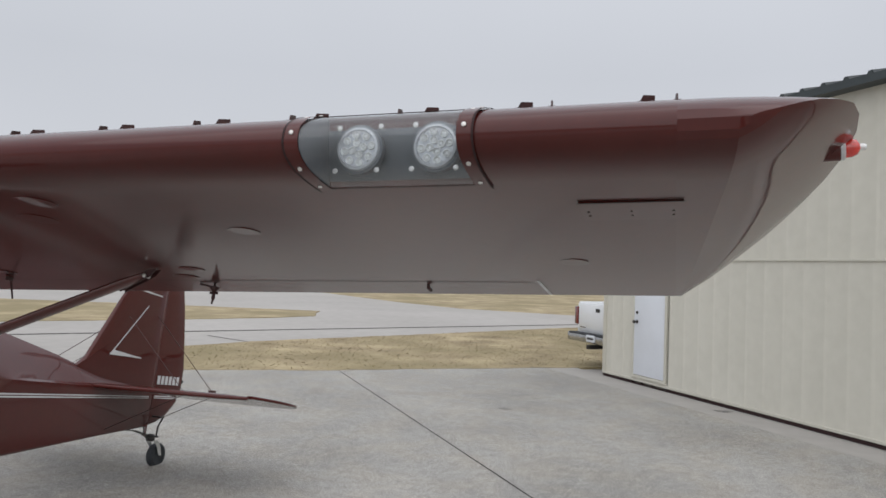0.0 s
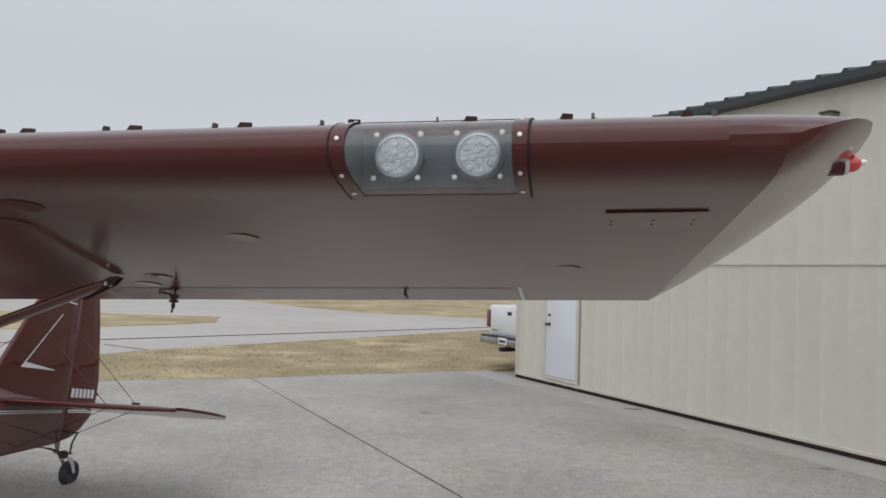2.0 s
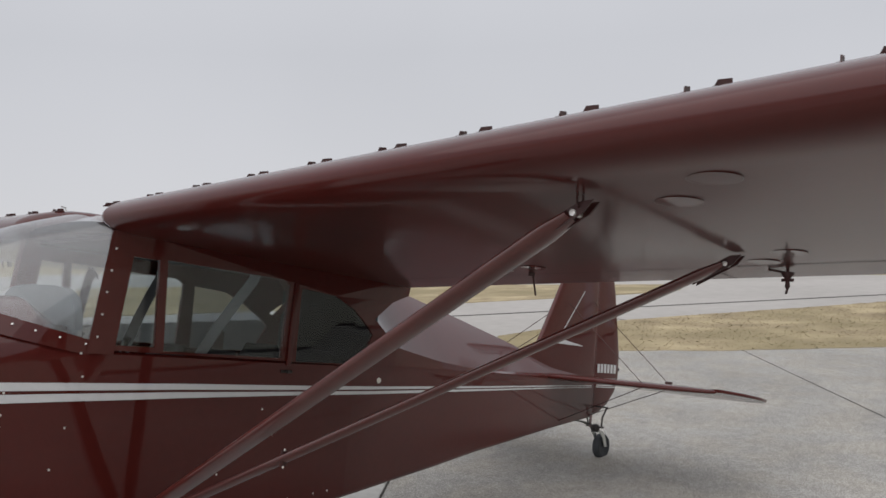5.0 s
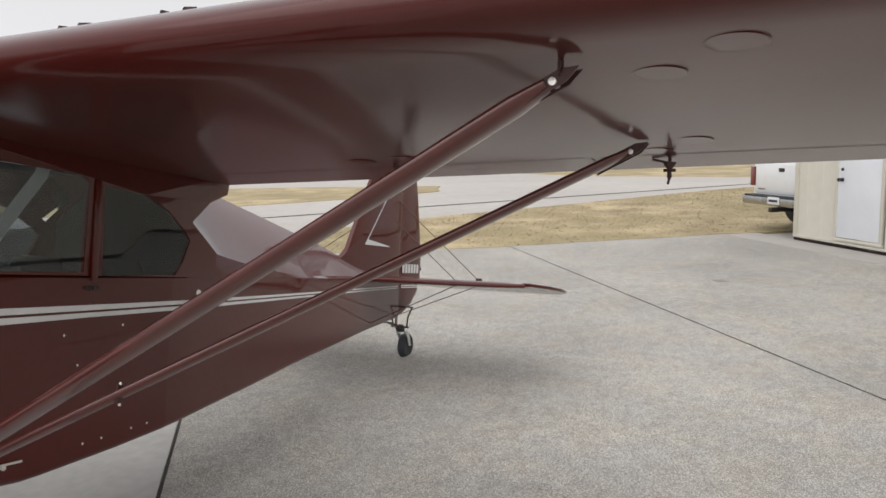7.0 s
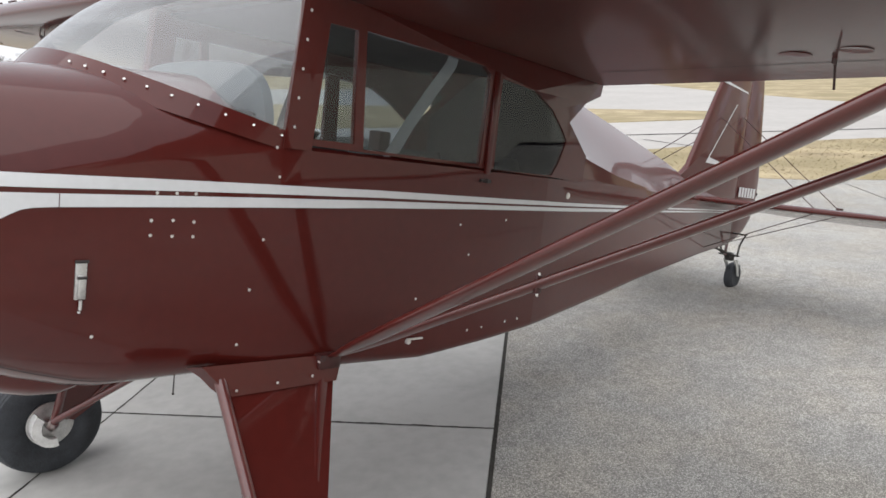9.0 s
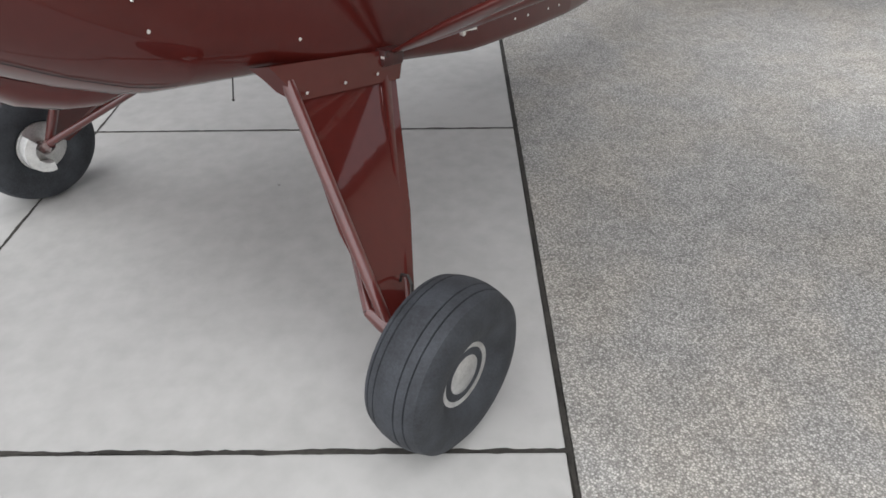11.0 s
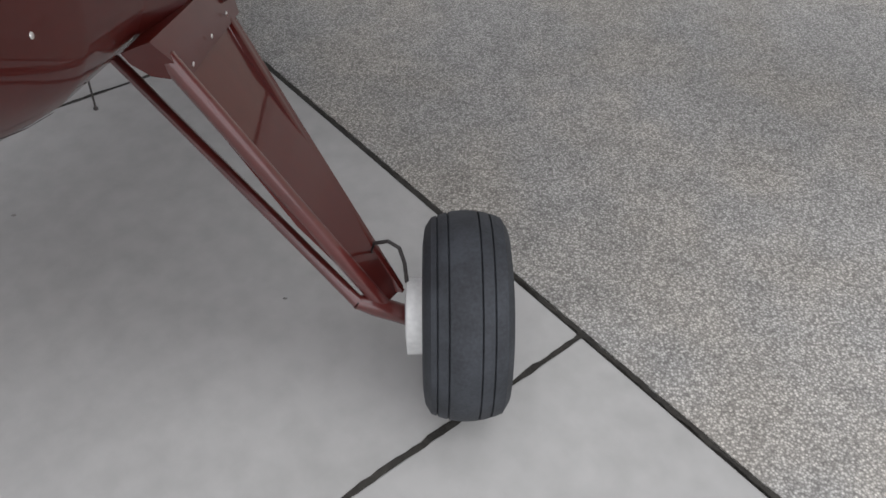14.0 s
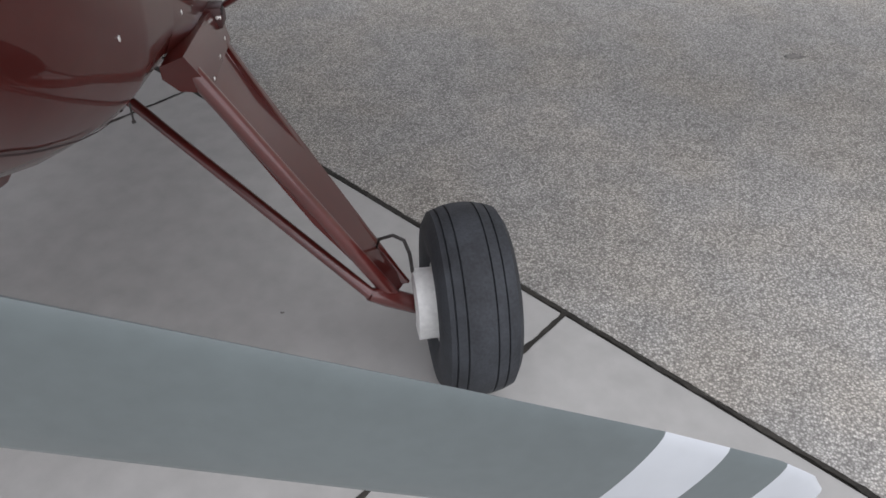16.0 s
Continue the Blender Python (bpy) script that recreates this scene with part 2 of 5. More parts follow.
# ---- building helpers ----
def part(name, bm, mat, parent=None, label="", smooth=35.0):
    """Links a bmesh as one mesh object, under a thing or a part."""
    bmesh.ops.recalc_face_normals(bm, faces=bm.faces)
    me = bpy.data.meshes.new(name)
    for f in bm.faces:
        f.smooth = smooth > 0
    bm.to_mesh(me)
    bm.free()
    if smooth > 0:
        me.set_sharp_from_angle(angle=radians(smooth))
    me.materials.append(mat)
    ob = new(name, me)
    if parent:
        ob.parent = parent
    if label:
        tagged(ob, label)
    return ob


def thing(name, m, label, category, group="", kind=""):
    ob = new(name)
    ob.matrix_world = m
    ob.empty_display_size = 0.1
    return tagged(ob, label, category, group, kind)


def add_box(bm, lo, hi, bevel=0.0, m=None):
    lo, hi = Vector(lo), Vector(hi)
    r = bmesh.ops.create_cube(bm, size=1.0)
    vs = r["verts"]
    for v in vs:
        v.co = Vector([(a + b) / 2 + c * (b - a) for a, b, c in zip(lo, hi, v.co)])
    if bevel:
        es = list({e for v in vs for e in v.link_edges})
        out = bmesh.ops.bevel(bm, geom=es, offset=bevel, segments=2, affect="EDGES", profile=0.5)
        vs = list({v for f in out["faces"] for v in f.verts} | {v for v in vs if v.is_valid})
    if m:
        for v in vs:
            v.co = m @ v.co
    return bm


def box(lo, hi, bevel=0.0, m=None):
    return add_box(bmesh.new(), lo, hi, bevel, m)


def add_loft(bm, rings, closed=True, caps=True):
    """Joins rings of equally many points into a skin."""
    rows = [[bm.verts.new(p) for p in ring] for ring in rings]
    n = len(rows[0])
    for a, b in zip(rows, rows[1:]):
        for i in range(n if closed else n - 1):
            j = (i + 1) % n
            bm.faces.new((a[i], a[j], b[j], b[i]))
    if caps and closed:
        bm.faces.new(rows[0][::-1])
        bm.faces.new(rows[-1])
    return bm


def loft(rings, closed=True, caps=True):
    return add_loft(bmesh.new(), rings, closed, caps)


def add_tube(bm, pts, r, sides=10, flat=1.0, along=None):
    """A rod through points; r may be a list. flat < 1 with along: a streamlined section, long along that direction."""
    pts = [Vector(p) for p in pts]
    rs = r if isinstance(r, (list, tuple)) else [r] * len(pts)
    rings = []
    for i, p in enumerate(pts):
        d = (pts[min(i + 1, len(pts) - 1)] - pts[max(i - 1, 0)]).normalized()
        ref = Vector(along) if along else (Vector((0, 0, 1)) if abs(d.z) < 0.9 else Vector((1, 0, 0)))
        a = (ref - d * ref.dot(d)).normalized()
        b = d.cross(a)
        rings.append([p + a * (rs[i] * math.cos(t)) + b * (rs[i] * flat * math.sin(t)) for t in [2 * math.pi * k / sides for k in range(sides)]])
    return add_loft(bm, rings)


def tube(pts, r, sides=10, flat=1.0, along=None):
    return add_tube(bmesh.new(), pts, r, sides, flat, along)


def add_lathe(bm, profile, m=None, sides=32):
    """Turns (radius, height) pairs round z."""
    m = m or Matrix()
    rings = [[m @ Vector((max(r, 1e-4) * math.cos(t), max(r, 1e-4) * math.sin(t), z)) for t in [2 * math.pi * k / sides for k in range(sides)]] for r, z in profile]
    return add_loft(bm, rings)


def lathe(profile, m=None, sides=32):
    return add_lathe(bmesh.new(), profile, m, sides)


def plate(outline, thick, holes=(), to=None):
    """A flat sheet from a 2D outline with holes, given thickness; to maps (u, v, w) to the place."""
    bm = bmesh.new()
    edges = []
    for loop in (outline, *holes):
        vs = [bm.verts.new((u, v, 0)) for u, v in loop]
        edges += [bm.edges.new((vs[i], vs[(i + 1) % len(vs)])) for i in range(len(vs))]
    bmesh.ops.triangle_fill(bm, edges=edges, use_beauty=True, use_dissolve=False)
    ext = bmesh.ops.extrude_face_region(bm, geom=list(bm.faces))
    for v in ext["geom"]:
        if isinstance(v, bmesh.types.BMVert):
            v.co.z += thick
    if to:
        for v in bm.verts:
            v.co = Vector(to(*v.co))
    return bm


def lerp(table, t):
    """Values between the rows of a table (key, values...)."""
    if t <= table[0][0]:
        return table[0][1:]
    for a, b in zip(table, table[1:]):
        if t <= b[0]:
            k = (t - a[0]) / (b[0] - a[0])
            return tuple(x + k * (y - x) for x, y in zip(a[1:], b[1:]))
    return table[-1][1:]


# ---- the site: u runs along the hangar wall, v towards it ----
UX, UY = 0.617, -0.787


def site(u, v, z=0.0):
    return Vector((UX * u - UY * v, UY * u + UX * v, z))


SITE = Matrix(((UX, -UY, 0, 0), (UY, UX, 0, 0), (0, 0, 1, 0), (0, 0, 0, 1)))


def sheet(name, outline, z, mat, thick=0.02, to=None, **tags):
    ob = part(name, plate(outline, -thick, to=to or (lambda x, y, w: (x, y, z + w))), mat, smooth=0)
    return tagged(ob, **tags)


def wavy(pts, step, amp, seed):
    """A closed outline with uneven edges."""
    out, rng = [], random.Random(seed)
    for a, b in zip(pts, pts[1:] + pts[:1]):
        n = max(1, int(math.dist(a, b) / step))
        for i in range(n):
            k = i / n
            out.append((a[0] + (b[0] - a[0]) * k + rng.uniform(-amp, amp), a[1] + (b[1] - a[1]) * k + rng.uniform(-amp, amp)))
    return out


sheet("ground", [(-2500, -2500), (2500, -2500), (2500, 2500), (-2500, 2500)], -0.06, TURF, 0.5, label="dry tan and olive airfield turf to the horizon", category="ground", kind="structure")
sheet("road", [(-90, -60), (70, -60), (70, 26), (30, 27.5), (12, 28.5), (0.7, 29.7), (-5.3, 30.9), (-9.5, 34), (-18, 42), (-34, 60), (-60, 62), (-40, 40), (-90, 30)], -0.034, TAXI, 0.02, label="pale grey concrete taxiway with tar lines", category="taxiway", kind="structure")
GRASS_ISLAND = wavy([(-30, 3), (-20, 8), (-13.0, 14.0), (-10.2, 17.6), (-8.3, 20.4), (-7.8, 21.9), (-8.9, 24.4), (-13.7, 23.6), (-21, 22), (-41, 17)], 0.5, 0.05, 4)
GRASS_VERGE = wavy([tuple(site(u, v).xy) for u, v in ((-9.6, 1.6), (-9.15, 3.4), (-8.87, 5.3), (-8.82, 6.9), (-8.74, 8.7), (-8.66, 10.1), (-8.5, 13.0), (-8.2, 22.0))] + [(16, 27.5), (7, 27.0), (1.6, 23.6), (0.55, 22.2), (-0.9, 19.7), (-2.5, 17.0), (-3.8, 15.0), (-4.75, 13.4), (-5.4, 11.8), (-5.6, 10.0)], 0.3, 0.035, 5)
sheet("grass_island", GRASS_ISLAND, -0.012, TURF, 0.03, label="tan and olive mown grass island between the taxiways", category="grass", kind="structure")
sheet("grass_verge", GRASS_VERGE, 0.004, TURF, 0.04, label="strip of dry tan grass beside the apron", category="grass", kind="structure")
for a, b, w in (((-12, 9.4), (12, 38), 0.10), ((-6.5, 14.2), (-3.6, 12.9), 0.03)):
    a, b = Vector((*a, 0)), Vector((*b, 0))
    d = (b - a).normalized().cross(Vector((0, 0, 1))) * w
    bm = loft([[a + d + Vector((0, 0, -0.030)), a - d + Vector((0, 0, -0.030))], [b + d + Vector((0, 0, -0.030)), b - d + Vector((0, 0, -0.030))]], closed=False)
    tagged(part("tar_line", bm, JOINT, smooth=0), "dark tar-filled joint in the taxiway concrete", "joint", kind="structure")


def tufts(name, outline, count, seed, label, height=0.035):
    """Grass blades scattered over an outline."""
    rng = random.Random(seed)
    xs, ys = [p[0] for p in outline], [p[1] for p in outline]

    def inside(x, y):
        hit = False
        for (x1, y1), (x2, y2) in zip(outline, outline[1:] + outline[:1]):
            if (y1 > y) != (y2 > y) and x < (x2 - x1) * (y - y1) / (y2 - y1) + x1:
                hit = not hit
        return hit
    verts, faces = [], []
    while len(faces) < count:
        x, y = rng.uniform(min(xs), max(xs)), rng.uniform(min(ys), min(max(ys), 26))
        if not inside(x, y):
            continue
        h, a = height * rng.uniform(0.5, 1.5), rng.uniform(0, 6.28)
        w = 0.02 * rng.uniform(0.5, 1.6)
        k = len(verts)
        verts += [(x - w * math.cos(a), y - w * math.sin(a), 0), (x + w * math.cos(a), y + w * math.sin(a), 0), (x + rng.uniform(-0.05, 0.05), y + rng.uniform(-0.05, 0.05), h)]
        faces.append((k, k + 1, k + 2))
    me = bpy.data.meshes.new(name)
    me.from_pydata(verts, [], faces)
    me.materials.append(TURF)
    return tagged(new(name, me), label, "grass", kind="stuff")


tufts("grass_blades", GRASS_VERGE, 22000, 7, "short dry tan grass blades", 0.014)

# ---- apron ----
EDGE_V, JOINT_U = 1.083, 0.672
apron = thing("pavement", Matrix(), "apron of smooth concrete slabs and exposed-aggregate concrete", "pavement", kind="structure")


def ragged_strip(a, b, half, seed, step=0.022):
    """A joint whose filler has uneven sides."""
    rng = random.Random(seed)
    a, b = Vector(a), Vector(b)
    d = (b - a).normalized()
    s = Vector((-d.y, d.x, 0))
    n = int((b - a).length / step)
    left, right, wl_, wr = [], [], half, half
    for i in range(n + 1):
        wl_ = 0.35 * wl_ + 0.65 * half * rng.uniform(0.1, 1.75)
        wr = 0.35 * wr + 0.65 * half * rng.uniform(0.1, 1.75)
        p = a + (b - a) * (i / n)
        left.append(p + s * wl_)
        right.append(p - s * wr)
    return loft([left, right], closed=False)


def slab_mesh(lu, lv):
    return box((0, 0, -0.05), (lu, lv, 0.0), 0.006)


bedding = part("bedding", plate([(-16, -14.5), (24, -14.5), (24, 9.7), (-9.5, 9.7), (-9.6, 3.2), (-9.8, 0), (-16, -3)], -0.02, to=lambda u, v, w: site(u, v, -0.007 + w)), JOINT, apron, "dark dirty joint bed", smooth=0)
strip_a = part("aggregate_panel", plate([(24, EDGE_V + 0.016), (24, 5.40), (-9.7, 5.40), (-9.8, EDGE_V + 0.016)], -0.05, to=lambda u, v, w: site(u, v, w - 0.001)), AGG, apron, "exposed-aggregate concrete", smooth=0)
strip_b = part("aggregate_panel", plate([(24, 5.418), (24, 9.15), (-9.6, 9.15), (-9.6, 5.418)], -0.05, to=lambda u, v, w: site(u, v, w - 0.001)), AGG, apron, smooth=0)
strip_c = part("wall_side_strip", plate([(24, 9.154), (24, 9.73), (-9.4, 9.73), (-9.4, 9.154)], -0.05, to=lambda u, v, w: site(u, v, w - 0.004)), TAXI, apron, "narrow strip of taxiway concrete along the wall", smooth=0)

# ---- hangar ----
WALL_V, CORNER_U, EAVE = 9.70, -7.74, 3.83
hangar = thing("hangar", SITE @ pose(0, WALL_V, 0), "cream sheet-metal hangar with dark green roof and white door", "building")
DOOR_A, DOOR_B, DOOR_Z0, DOOR_Z1 = -6.86, -6.08, 0.13, 2.10
TRIM_Z = 1.94
for name, z0, z1, off in (("lower_wall", 0.06, TRIM_Z, 0.0), ("upper_wall", TRIM_Z, EAVE, 0.03)):
    pts = []
    u = CORNER_U
    while u < 24:
        pts += [(u, 0.0), (u + 0.22, 0.0), (u + 0.232, -0.0035), (u + 0.262, -0.0035), (u + 0.274, 0.0)]
        u += 0.305
    rows = [[Vector((p, q + off, z)) for p, q in pts] for z in (z0, z1)]
    bm = loft(rows, closed=False)
    if name == "lower_wall":
        dead = [f for f in bm.faces if DOOR_A < f.calc_center_median().x < DOOR_B]
        bmesh.ops.delete(bm, geom=dead, context="FACES")
        add_box(bm, (DOOR_A - 0.06, -0.004, 0.02), (DOOR_B + 0.06, 0.02, DOOR_Z0))
    part(name, bm, SHEET, hangar, smooth=20)
add = part("wall_core", box((CORNER_U + 0.02, 0.045, 0.0), (24, 0.16, EAVE)), SHEET, hangar, smooth=0)
part("end_wall", box((CORNER_U, 0.0, 0.05), (CORNER_U + 0.03, 14.0, EAVE)), SHEET, hangar, smooth=0)
part("corner_trim", box((CORNER_U - 0.012, -0.016, 0.05), (CORNER_U + 0.075, 0.02, EAVE), 0.004), SHEET_TRIM, hangar)
bm = box((DOOR_B + 0.05, -0.02, TRIM_Z - 0.012), (24, 0.03, TRIM_Z + 0.018), 0.003)
part("wall_trim", bm, SHEET_TRIM, hangar, "horizontal trim ledge")
# solid dark strip whose colour stands in for shade under the wall sheets
part("base_shade_strip", box((CORNER_U, -0.004, 0.0), (24, 0.05, 0.05)), SEAM, hangar, "dark strip painted as the shaded gap at the wall's foot", smooth=0)
part("base_trim", box((CORNER_U, -0.022, 0.048), (24, 0.005, 0.085), 0.004), SHEET_TRIM, hangar)
bm = bmesh.new()
rows = []
for k in range(0, 106):
    u0 = CORNER_U - 0.15 + k * 0.30
    rows += [(u0, 0), (u0 + 0.20, 0), (u0 + 0.22, 0.035), (u0 + 0.26, 0.035), (u0 + 0.28, 0)]
add_loft(bm, [[Vector((u0, -0.16, EAVE + 0.055 + h)) for u0, h in rows], [Vector((u0, 7.0, EAVE + 1.5 + h)) for u0, h in rows]], closed=False)
add_loft(bm, [[Vector((u0, -0.165, EAVE - 0.035)) for u0, h in rows], [Vector((u0, -0.165, EAVE + 0.05 + h)) for u0, h in rows]], closed=False)
add_box(bm, (CORNER_U - 0.15, -0.16, EAVE - 0.035), (24, 0.06, EAVE - 0.02))
part("roof", bm, ROOF, hangar, "dark green ribbed metal roof edge", smooth=0)
door = part("door", box((DOOR_A, -0.012, DOOR_Z0 + 0.02), (DOOR_B, 0.03, DOOR_Z1), 0.004), DOORP, hangar, "closed white steel door")
bm = box((DOOR_A - 0.05, -0.022, DOOR_Z0 - 0.02), (DOOR_A, 0.03, DOOR_Z1 + 0.05), 0.003)
add_box(bm, (DOOR_B, -0.022, DOOR_Z0 - 0.02), (DOOR_B + 0.05, 0.03, DOOR_Z1 + 0.05), 0.003)
add_box(bm, (DOOR_A - 0.05, -0.022, DOOR_Z1), (DOOR_B + 0.05, 0.03, DOOR_Z1 + 0.05), 0.003)
add_box(bm, (DOOR_A - 0.05, -0.030, DOOR_Z0 - 0.03), (DOOR_B + 0.05, 0.03, DOOR_Z0 + 0.012), 0.003)
part("door_frame", bm, SHEET_TRIM, door)
knob = lathe([(0.03, 0), (0.03, 0.008), (0.012, 0.012), (0.012, 0.04), (0.026, 0.05), (0.028, 0.065), (0.018, 0.078), (0, 0.08)], Matrix.Translation((DOOR_A + 0.08, -0.012, 0.975)) @ pose(0, 0, 0, 90, 0, 0), 16)
part("door_knob", knob, DARK, door, "dark round door knob")
knob = lathe([(0.022, 0), (0.022, 0.014), (0.012, 0.02), (0, 0.02)], Matrix.Translation((DOOR_A + 0.08, -0.012, 1.12)) @ pose(0, 0, 0, 90, 0, 0), 16)
part("deadbolt", knob, DARK, door)
wl_m = SITE @ pose(-1.90, WALL_V, 3.46)
wall_lamp = thing("wall_lamp", wl_m, "olive box-shaped outdoor wall lamp on the cream hangar wall", "lamp")
part("housing", box((-0.065, -0.11, -0.07), (0.065, 0.032, 0.07), 0.012), LAMP_OLIVE, wall_lamp)
part("hood", box((-0.072, -0.12, 0.05), (0.072, 0.03, 0.075), 0.006), ROOF, wall_lamp)

# ---- pickup behind the hangar corner: its own frame has y towards its front, z up ----
truck = thing("pickup_truck", SITE @ pose(-8.56, 10.10, 0) @ Matrix.Diagonal((0.96, 1, 0.955, 1)), "white pickup truck parked beside the hangar", "pickup truck")
HW = 0.80
bm = bmesh.new()
prof = [(0.0, 0.62), (0.0, 1.18), (0.03, 1.23), (1.85, 1.23), (1.86, 1.23), (2.05, 1.25), (2.3, 1.75), (3.3, 1.78), (3.75, 1.25), (4.9, 1.12), (5.05, 0.95), (5.05, 0.55), (4.6, 0.45), (0.5, 0.45), (0.1, 0.50)]
add_loft(bm, [[Vector((x * HW, y, z)) for y, z in prof] for x in (-1.0, 1.0)])
bmesh.ops.bevel(bm, geom=[e for e in bm.edges if abs(e.verts[0].co.x - e.verts[1].co.x) < 1e-4], offset=0.05, segments=2, affect="EDGES")
part("body", bm, TRUCKP, truck)
tg = part("tailgate", box((-0.70, -0.022, 0.66), (0.70, 0.03, 1.19), 0.015), TRUCKP, truck, "white tailgate")
part("latch", box((-0.07, -0.034, 1.05), (0.07, -0.02, 1.12), 0.008), DARK, tg, "black tailgate latch")
for s in (-1, 1):
    part("tail_lamp", box((s * 0.78 - 0.065, -0.03, 0.78), (s * 0.78 + 0.065, 0.05, 1.13), 0.015), TAIL_RED, truck, "dark red tail lamp")
bump = part("bumper", box((-0.88, -0.16, 0.46), (0.88, 0.02, 0.63), 0.03), CHROME, truck, "grey chrome rear bumper")
part("step_pad", box((-0.80, -0.165, 0.60), (0.80, 0.0, 0.636), 0.008), RUBBER, bump)
part("number_plate", box((-0.15, -0.172, 0.49), (0.15, -0.158, 0.62), 0.006), DOORP, bump, "pale number plate with unreadable marks")
part("plate_bar", box((-0.11, -0.177, 0.535), (0.11, -0.171, 0.575)), DARK, bump, smooth=0)
part("badge_bar", box((-0.62, -0.027, 0.72), (-0.42, -0.021, 0.75)), CHROME, tg, smooth=0)
part("hitch", box((-0.05, -0.22, 0.36), (0.05, 0.3, 0.44), 0.008), DARK, truck)
part("axle", tube([(-0.8, 1.05, 0.36), (0.8, 1.05, 0.36)], 0.06), DARK, truck)
for s in (-1, 1):
    for yy in (1.05, 4.1):
        wm = Matrix.Translation((s * 0.76, yy, 0.36)) @ pose(0, 0, 0, 0, 90, 0)
        wheel = part("wheel", lathe([(0.20, -0.11), (0.33, -0.12), (0.36, -0.09), (0.365, 0), (0.36, 0.09), (0.33, 0.12), (0.20, 0.11)], wm, 28), RUBBER, truck, "black truck wheel")
        part("rim", lathe([(0.0, -0.115), (0.20, -0.118), (0.21, 0), (0.20, 0.118), (0.0, 0.115)], wm, 24), ALU, wheel)
part("rear_window", box((-0.62, 2.07, 1.32), (0.62, 2.10, 1.68), 0.0, Matrix.Translation((0, -0.04, 0))), CABIN, truck)

# ---- bare trees on the horizon ----
def treeline(count, seed):
    rng = random.Random(seed)
    verts, faces = [], []

    def limb(p, d, length, r, depth):
        q = p + d * length
        s = d.cross(Vector((rng.uniform(-1, 1), rng.uniform(-1, 1), 0.3))).normalized()
        k = len(verts)
        verts.extend([p + s * r, p - s * r, q - s * r * 0.5, q + s * r * 0.5])
        faces.append((k, k + 1, k + 2, k + 3))
        if depth:
            for _ in range(3 if depth > 1 else 4):
                w = (d + Vector((rng.uniform(-0.7, 0.7), rng.uniform(-0.7, 0.7), rng.uniform(0.0, 0.5)))).normalized()
                limb(p + d * length * rng.uniform(0.5, 1.0), w, length * rng.uniform(0.5, 0.75), r * 0.5, depth - 1)
    for _ in range(count):
        az = radians(rng.uniform(40, 108))
        far = rng.uniform(230, 330)
        p = Vector((-math.sin(az) * far, math.cos(az) * far, -0.5))
        limb(p, Vector((rng.uniform(-0.1, 0.1), rng.uniform(-0.1, 0.1), 1)).normalized(), rng.uniform(2.0, 4.6), 0.25, 3)
    me = bpy.data.meshes.new("tree_line")
    me.from_pydata([tuple(v) for v in verts], [], faces)
    me.materials.append(BARK)
    return tagged(new("tree_line", me), "far line of bare grey winter trees", "trees", kind="stuff")


treeline(420, 3)

# ---- airplane, in its own frame: x to its left side, y aft, z up, nose raised ----
PITCH = 10.5
airplane = thing("airplane", pose(0, 0, 0, -PITCH, 0, 0.5), "maroon high-wing taildragger airplane with silver-white stripes, parked", "airplane")


def mirror_pairs(build, **kw):
    for s in (1, -1):
        build(s, **kw)


# fuselage: stations of (y, bottom z, half width, longeron z, shoulder half width, shoulder z, top z, corner radius)
BODY = [
    (-1.12, 0.99, 0.24, 1.14, 0.20, 1.34, 1.40, 0.18),
    (-1.08, 0.965, 0.31, 1.16, 0.26, 1.37, 1.46, 0.20),
    (-0.96, 0.935, 0.37, 1.20, 0.30, 1.41, 1.505, 0.23),
    (-0.72, 0.868, 0.425, 1.26, 0.33, 1.45, 1.55, 0.24),
    (-0.55, 0.806, 0.448, 1.29, 0.35, 1.48, 1.575, 0.23),
    (-0.43, 0.774, 0.457, 1.325, 0.355, 1.505, 1.59, 0.22),
    (-0.37, 0.772, 0.461, 1.345, 0.36, 1.52, 1.60, 0.19),
    (-0.31, 0.785, 0.464, 1.357, 0.36, 1.52, 1.605, 0.145),
    (-0.10, 0.79, 0.469, 1.40, 0.37, 1.55, 1.62, 0.13),
    (0.07, 0.783, 0.472, 1.44, 0.44, 1.47, 1.475, 0.08),
    (0.70, 0.772, 0.478, 1.44, 0.44, 1.46, 1.465, 0.04),
    (1.05, 0.805, 0.475, 1.44, 0.44, 1.458, 1.463, 0.037),
    (1.30, 0.831, 0.463, 1.44, 0.44, 1.455, 1.46, 0.035),
]
TAIL = [
    (1.30, 0.831, 0.463, 1.44, 0.460, 1.87, 1.95, 0.035),
    (1.42, 0.844, 0.449, 1.44, 0.438, 1.66, 1.925, 0.035),
    (1.60, 0.864, 0.421, 1.44, 0.412, 1.545, 1.915, 0.035),
    (2.00, 0.907, 0.358, 1.44, 0.352, 1.485, 1.86, 0.03),
    (2.45, 0.958, 0.284, 1.435, 0.28, 1.448, 1.765, 0.03),
    (3.10, 1.019, 0.175, 1.425, 0.12, 1.44, 1.622, 0.025),
    (3.55, 1.062, 0.10, 1.42, 0.06, 1.44, 1.50, 0.02),
    (4.16, 1.12, 0.022, 1.41, 0.018, 1.42, 1.43, 0.01),
]


